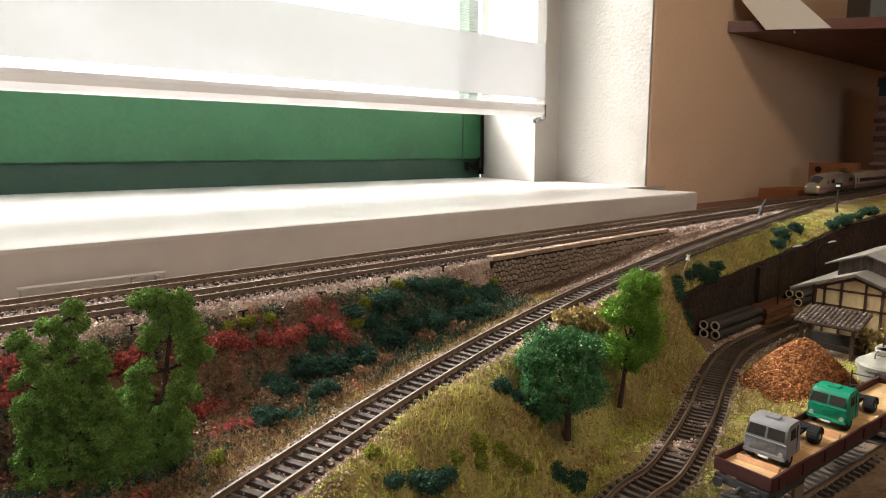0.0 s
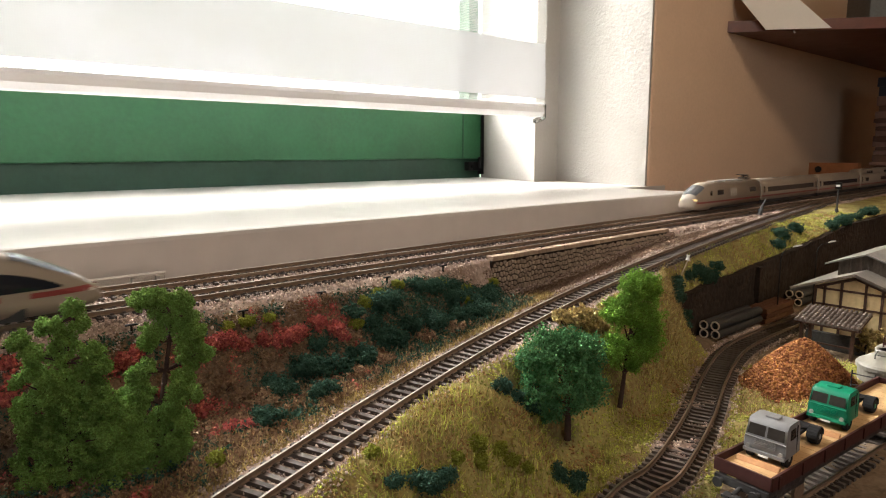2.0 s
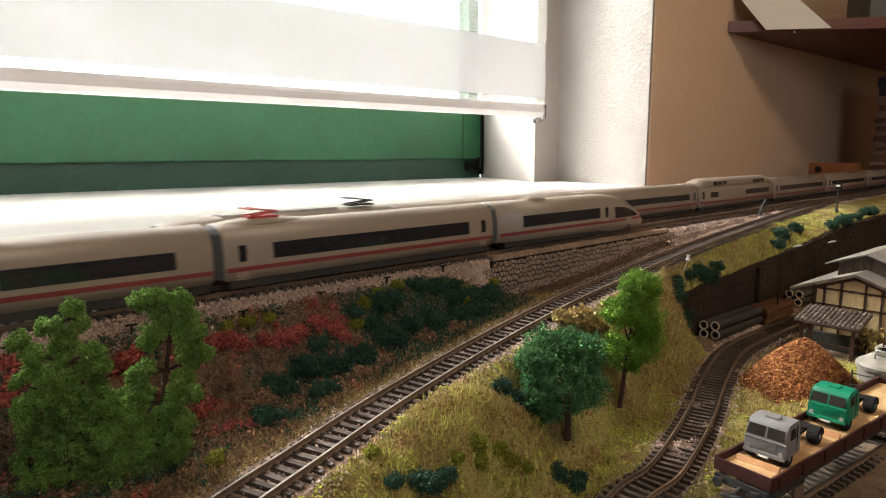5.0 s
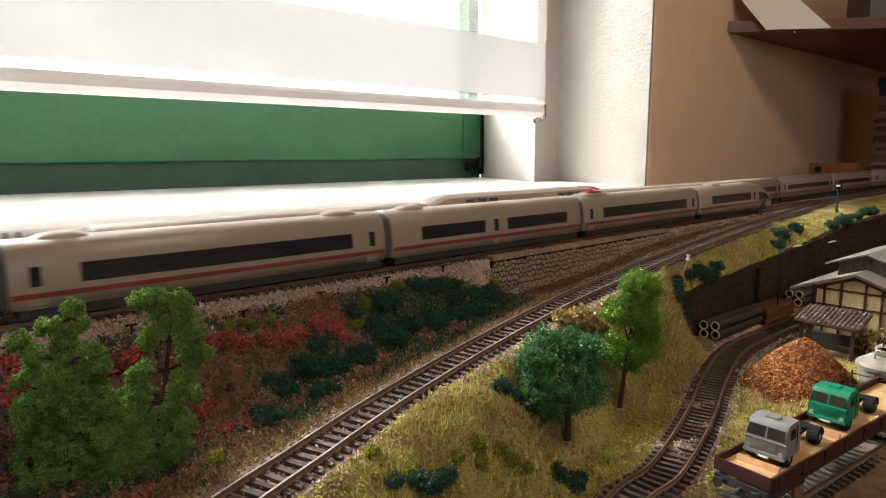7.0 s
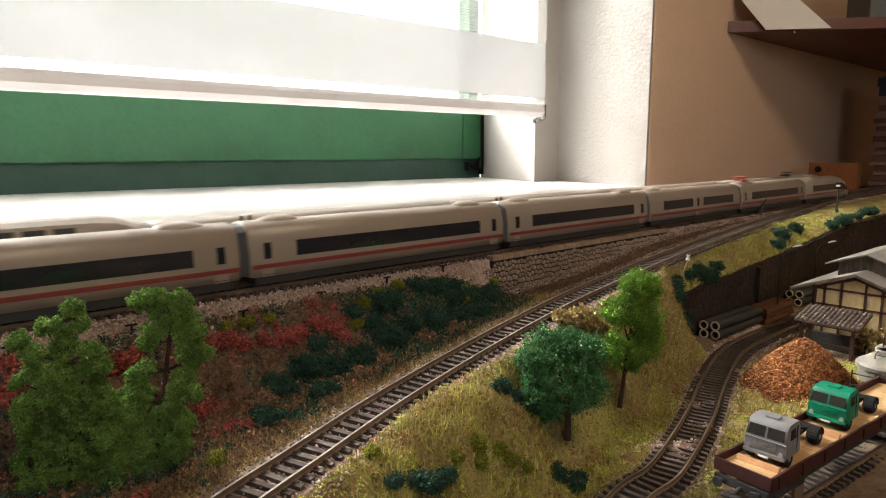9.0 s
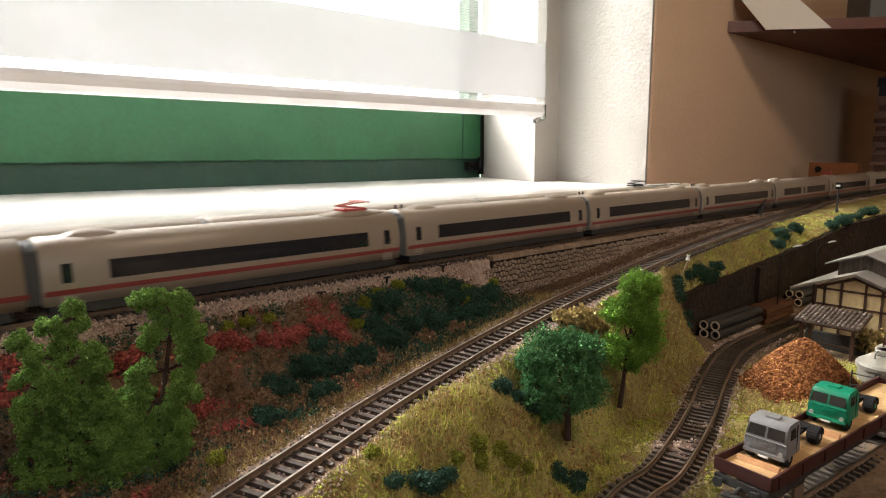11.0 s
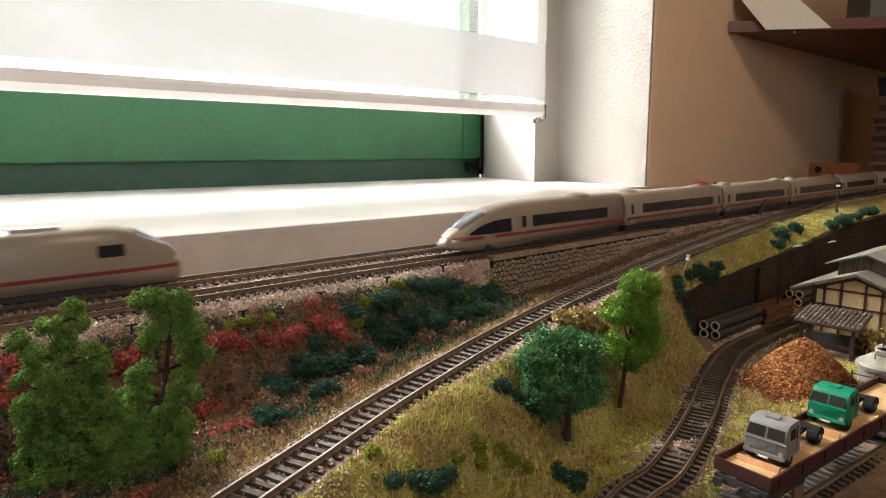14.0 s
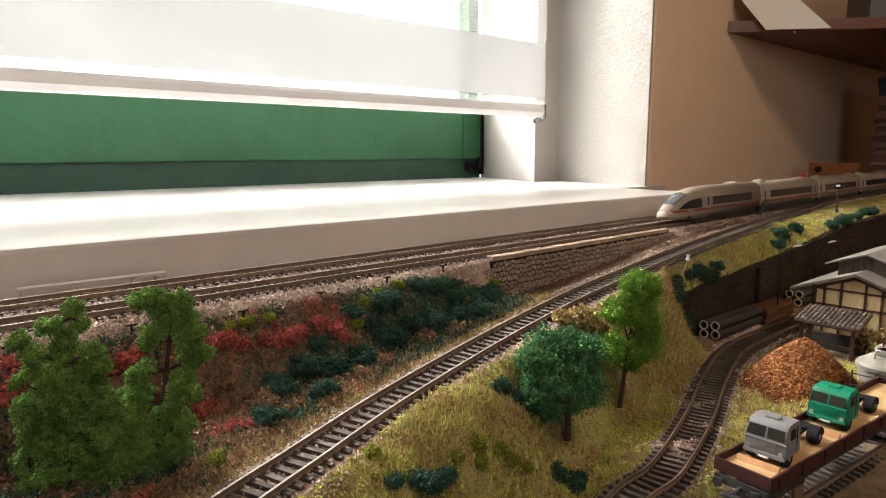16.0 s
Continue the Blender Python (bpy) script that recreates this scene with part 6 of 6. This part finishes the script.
def build_trackside():
    # short black signal-wire posts with a T head
    for x, y in ((0.042, 0.378), (0.1, 0.380), (0.165, 0.379), (0.223, 0.383), (0.282, 0.388), (0.343, 0.394), (0.405, 0.399), (0.475, 0.402), (0.70, 0.412), (0.79, 0.416), (0.88, 0.420), (0.97, 0.424), (1.06, 0.428)):
        z = ground_z(x, y)
        post = empty("wire_post", "short black T-shaped wire post beside the track", "post", "wire posts along the track", m=pose(x, y, z, 0, 0, random.uniform(-12, 12)))
        part("stem", boxed(-0.0006, 0.0006, -0.0006, 0.0006, -0.001, 0.0042), BLACK_METAL, post)
        part("head", boxed(-0.0032, 0.0032, -0.0009, 0.0009, 0.0042, 0.0052, bevel=0.0002), BLACK_METAL, post)
    # light signal
    sg = empty("signal", "slim dark light signal with a square head", "signal", m=pose(1.135, 0.362, ground_z(1.135, 0.362)))
    bm = bmesh.new()
    tube(bm, (0, 0, -0.002), (0, 0, 0.038), 0.0014, 0.0010, n=8)
    tube(bm, (0, 0, 0.0), (0, 0, 0.006), 0.0030, 0.0024, n=8)
    part("pole", bm, TRAIN_DARK, sg)
    hd = part("head", boxed(-0.0025, 0.0025, -0.0042, 0.0042, 0.037, 0.047, bevel=0.0006), BLACK_METAL, sg)
    part("lens", boxed(-0.0031, -0.0024, -0.0028, 0.0028, 0.0405, 0.0435), LAMP_WHITE, hd)
    # point lever
    lv = empty("point_lever", "grey leaning point lever between the tracks", "lever", m=pose(0.99, 0.4185, ground_z(0.99, 0.4185)))
    part("base", boxed(-0.004, 0.004, -0.003, 0.003, -0.001, 0.002, bevel=0.0004), BELLOWS, lv)
    bm = bmesh.new()
    tube(bm, (0, 0, 0.001), (0.006, -0.001, 0.013), 0.0030, 0.0020, n=8)
    tube(bm, (0.006, -0.001, 0.013), (0.014, -0.002, 0.024), 0.0020, 0.0010, n=8)
    tube(bm, (0.003, -0.003, 0.007), (0.003, 0.003, 0.007), 0.0028, n=10)
    part("arm", bm, TRAIN_DARK, lv)
    # leaning marker post
    mk = empty("marker_post", "pale leaning marker post with a small cap", "post", m=pose(0.597, 0.322, ground_z(0.597, 0.322)))
    bm = bmesh.new()
    tube(bm, (-0.004, 0.0008, -0.001), (0.0055, -0.001, 0.0150), 0.0007, 0.0006, n=7)
    part("stem", bm, LOG_END, mk)
    bm = bmesh.new()
    tube(bm, (0.0050, -0.001, 0.0150), (0.0058, -0.001, 0.0180), 0.0023, 0.0012, n=10)
    tube(bm, (0.0058, -0.001, 0.0180), (0.0062, -0.001, 0.0205), 0.0014, 0.0020, n=8)
    part("cap", bm, LAMP_WHITE, mk)
    # yard lamps
    for x, y, h in ((0.752, 0.291, 0.083), (0.858, 0.291, 0.078)):
        lamp = empty("yard_lamp", "slim dark yard lamp with a white arm head", "street lamp", "yard lamps", m=pose(x, y, YARD))
        bm = bmesh.new()
        bend = [(0, 0, -0.001), (0, 0, h * 0.5), (0, 0, h - 0.006), (0.0012, -0.001, h - 0.001), (0.0042, -0.0034, h + 0.003), (0.0105, -0.0080, h + 0.0055)]
        for k, (p, q) in enumerate(zip(bend, bend[1:])):
            tube(bm, p, q, 0.0009 - 0.0001 * k, 0.0008 - 0.0001 * k, n=7)
        part("pole", bm, BLACK_METAL, lamp)
        bm = bmesh.new()
        tube(bm, (0.0100, -0.0077, h + 0.0053), (0.0140, -0.0105, h + 0.0064), 0.0006, 0.0010, n=8)
        tube(bm, (0.0140, -0.0105, h + 0.0064), (0.0185, -0.0138, h + 0.0072), 0.0010, 0.0006, n=8)
        part("head", bm, LAMP_WHITE, lamp)
    # clear plastic guard strip against the sill
    gd = empty("guard_strip", "clear plastic guard strip standing by the sill", "guard strip", m=pose(0, 0.528, 0))
    part("strip", boxed(0.068, 0.166, -0.0006, 0.0006, -0.019, -0.0052), CLEAR, gd)
    part("rim", boxed(0.067, 0.167, -0.0010, 0.0010, -0.0056, -0.0042, bevel=0.0003), LAMP_WHITE, gd)
    for x in (0.070, 0.142, 0.160):
        part("tab", boxed(x - 0.0016, x + 0.0016, -0.005, -0.0006, -0.019, -0.0066, bevel=0.0006), GREY_PART, gd)


def build_room_things():
    block = empty("wooden_block", "orange plywood block with a hole standing on the table", "wooden block")
    bm = boxed(1.750, 1.772, 0.522, 0.629, -0.022, 0.061, bevel=0.001)
    part("board", bm, ORANGE_WOOD, block)
    # black disc set on the face paints in the hole's shade
    bm = bmesh.new()
    tube(bm, (1.7485, 0.607, 0.045), (1.7505, 0.607, 0.045), 0.0075, n=16)
    part("hole", bm, BLACK_METAL, block)
    tagged(part("plank_offcut", boxed(1.50, 1.62, 0.555, 0.640, -0.022, 0.006, bevel=0.001), ORANGE_WOOD), "flat orange plywood offcut on the table", "plank")
    stack = empty("board_stack", "tall stack of thin striped boards and boxes", "stack")
    z = -0.022
    k = 0
    cols = [mat("pinkish cardboard", (0.30, 0.19, 0.16), 0.8), mat("dull brown cardboard", (0.15, 0.09, 0.07), 0.8), mat("dark blue box", (0.03, 0.035, 0.06), 0.6)]
    while z < 0.262:
        h = random.uniform(0.009, 0.019) if z < 0.20 else 0.024
        part("box", boxed(2.0 + random.uniform(-0.008, 0.008), 2.25, 0.30, 0.565 + random.uniform(-0.006, 0.006), z, z + h - 0.0006, bevel=0.001), cols[2] if z > 0.23 else cols[k % 2], stack)
        z += h
        k += 1
    sheet = bmesh.new()
    P = [(1.4135, 0.667, 0.4041), (1.4863, 0.5789, 0.400), (1.5288, 0.5276, 0.3416), (1.4468, 0.6267, 0.3419)]
    n = Vector((-0.77, -0.637, 0)) * 0.0008
    up = Vector((0.02, 0.016, 0.06))
    a, b, c, d = [Vector(p) for p in P]
    rings = [[d + n, c + n, c - n, d - n], [a + n, b + n, b - n, a - n], [a + up - (d - a) * 0.5 + n, b + up - (c - b) * 0.5 + n, b + up - (c - b) * 0.5 - n, a + up - (d - a) * 0.5 - n]]
    loft(sheet, rings)
    tagged(part("paper_sheet", sheet, PAPER), "white paper sheet pinned on the shelf edge", "paper")
    gb = boxed(0, 0.5, 0, 0.12, 0, 0.16, pose(1.66, 0.50, 0.3645, 0, 0, -50.4), bevel=0.003)
    tagged(part("storage_box", gb, mat("blue grey box", (0.16, 0.175, 0.18), 0.7, vary=0.3, size=0.004)), "blue grey storage box on the shelf", "box")


build_house()
build_heap()
build_yard_stock()
DECK_Z = build_wagon()
build_truck("matt grey tractor truck with bare black chassis", pose(0.3400, 0.1325, DECK_Z, 0, 0, 0), TRUCK_GREY)
build_truck("emerald green tractor truck with bare black chassis", pose(0.4150, 0.1280, DECK_Z, 0, 0, -2), TRUCK_GREEN)
build_wedge(0.3370, 0.1340, DECK_Z, 0.022)
build_wedge(0.4050, 0.1280, DECK_Z, 0.022)
build_silo_wagon()
build_track("dark front siding track under the flat wagon", [WAGON_TURN @ Vector((0.15 + 0.0068 * i, 0.1352, -0.098)) for i in range(66)], 1, (0.2, 0.9))
build_track("dark second siding track under the silo wagon", [Vector((0.547 + 0.0068 * i, 0.1352, -0.0978)) for i in range(52)], 1, (0.2, 0.9))
build_trackside()
build_room_things()


def motions():
    """Both trains run on at a steady pace."""
    times = [0.25 * k for k in range(65)]
    walk(TRAIN_B, [(t, on_line(-0.3062 + 0.19776 * t - 0.00034375 * t * t, NEAR0)) for t in times])
    walk(TRAIN_A, [(t, on_line(1.4215 - 0.2624 * t, FAR0)) for t in times])


motions()
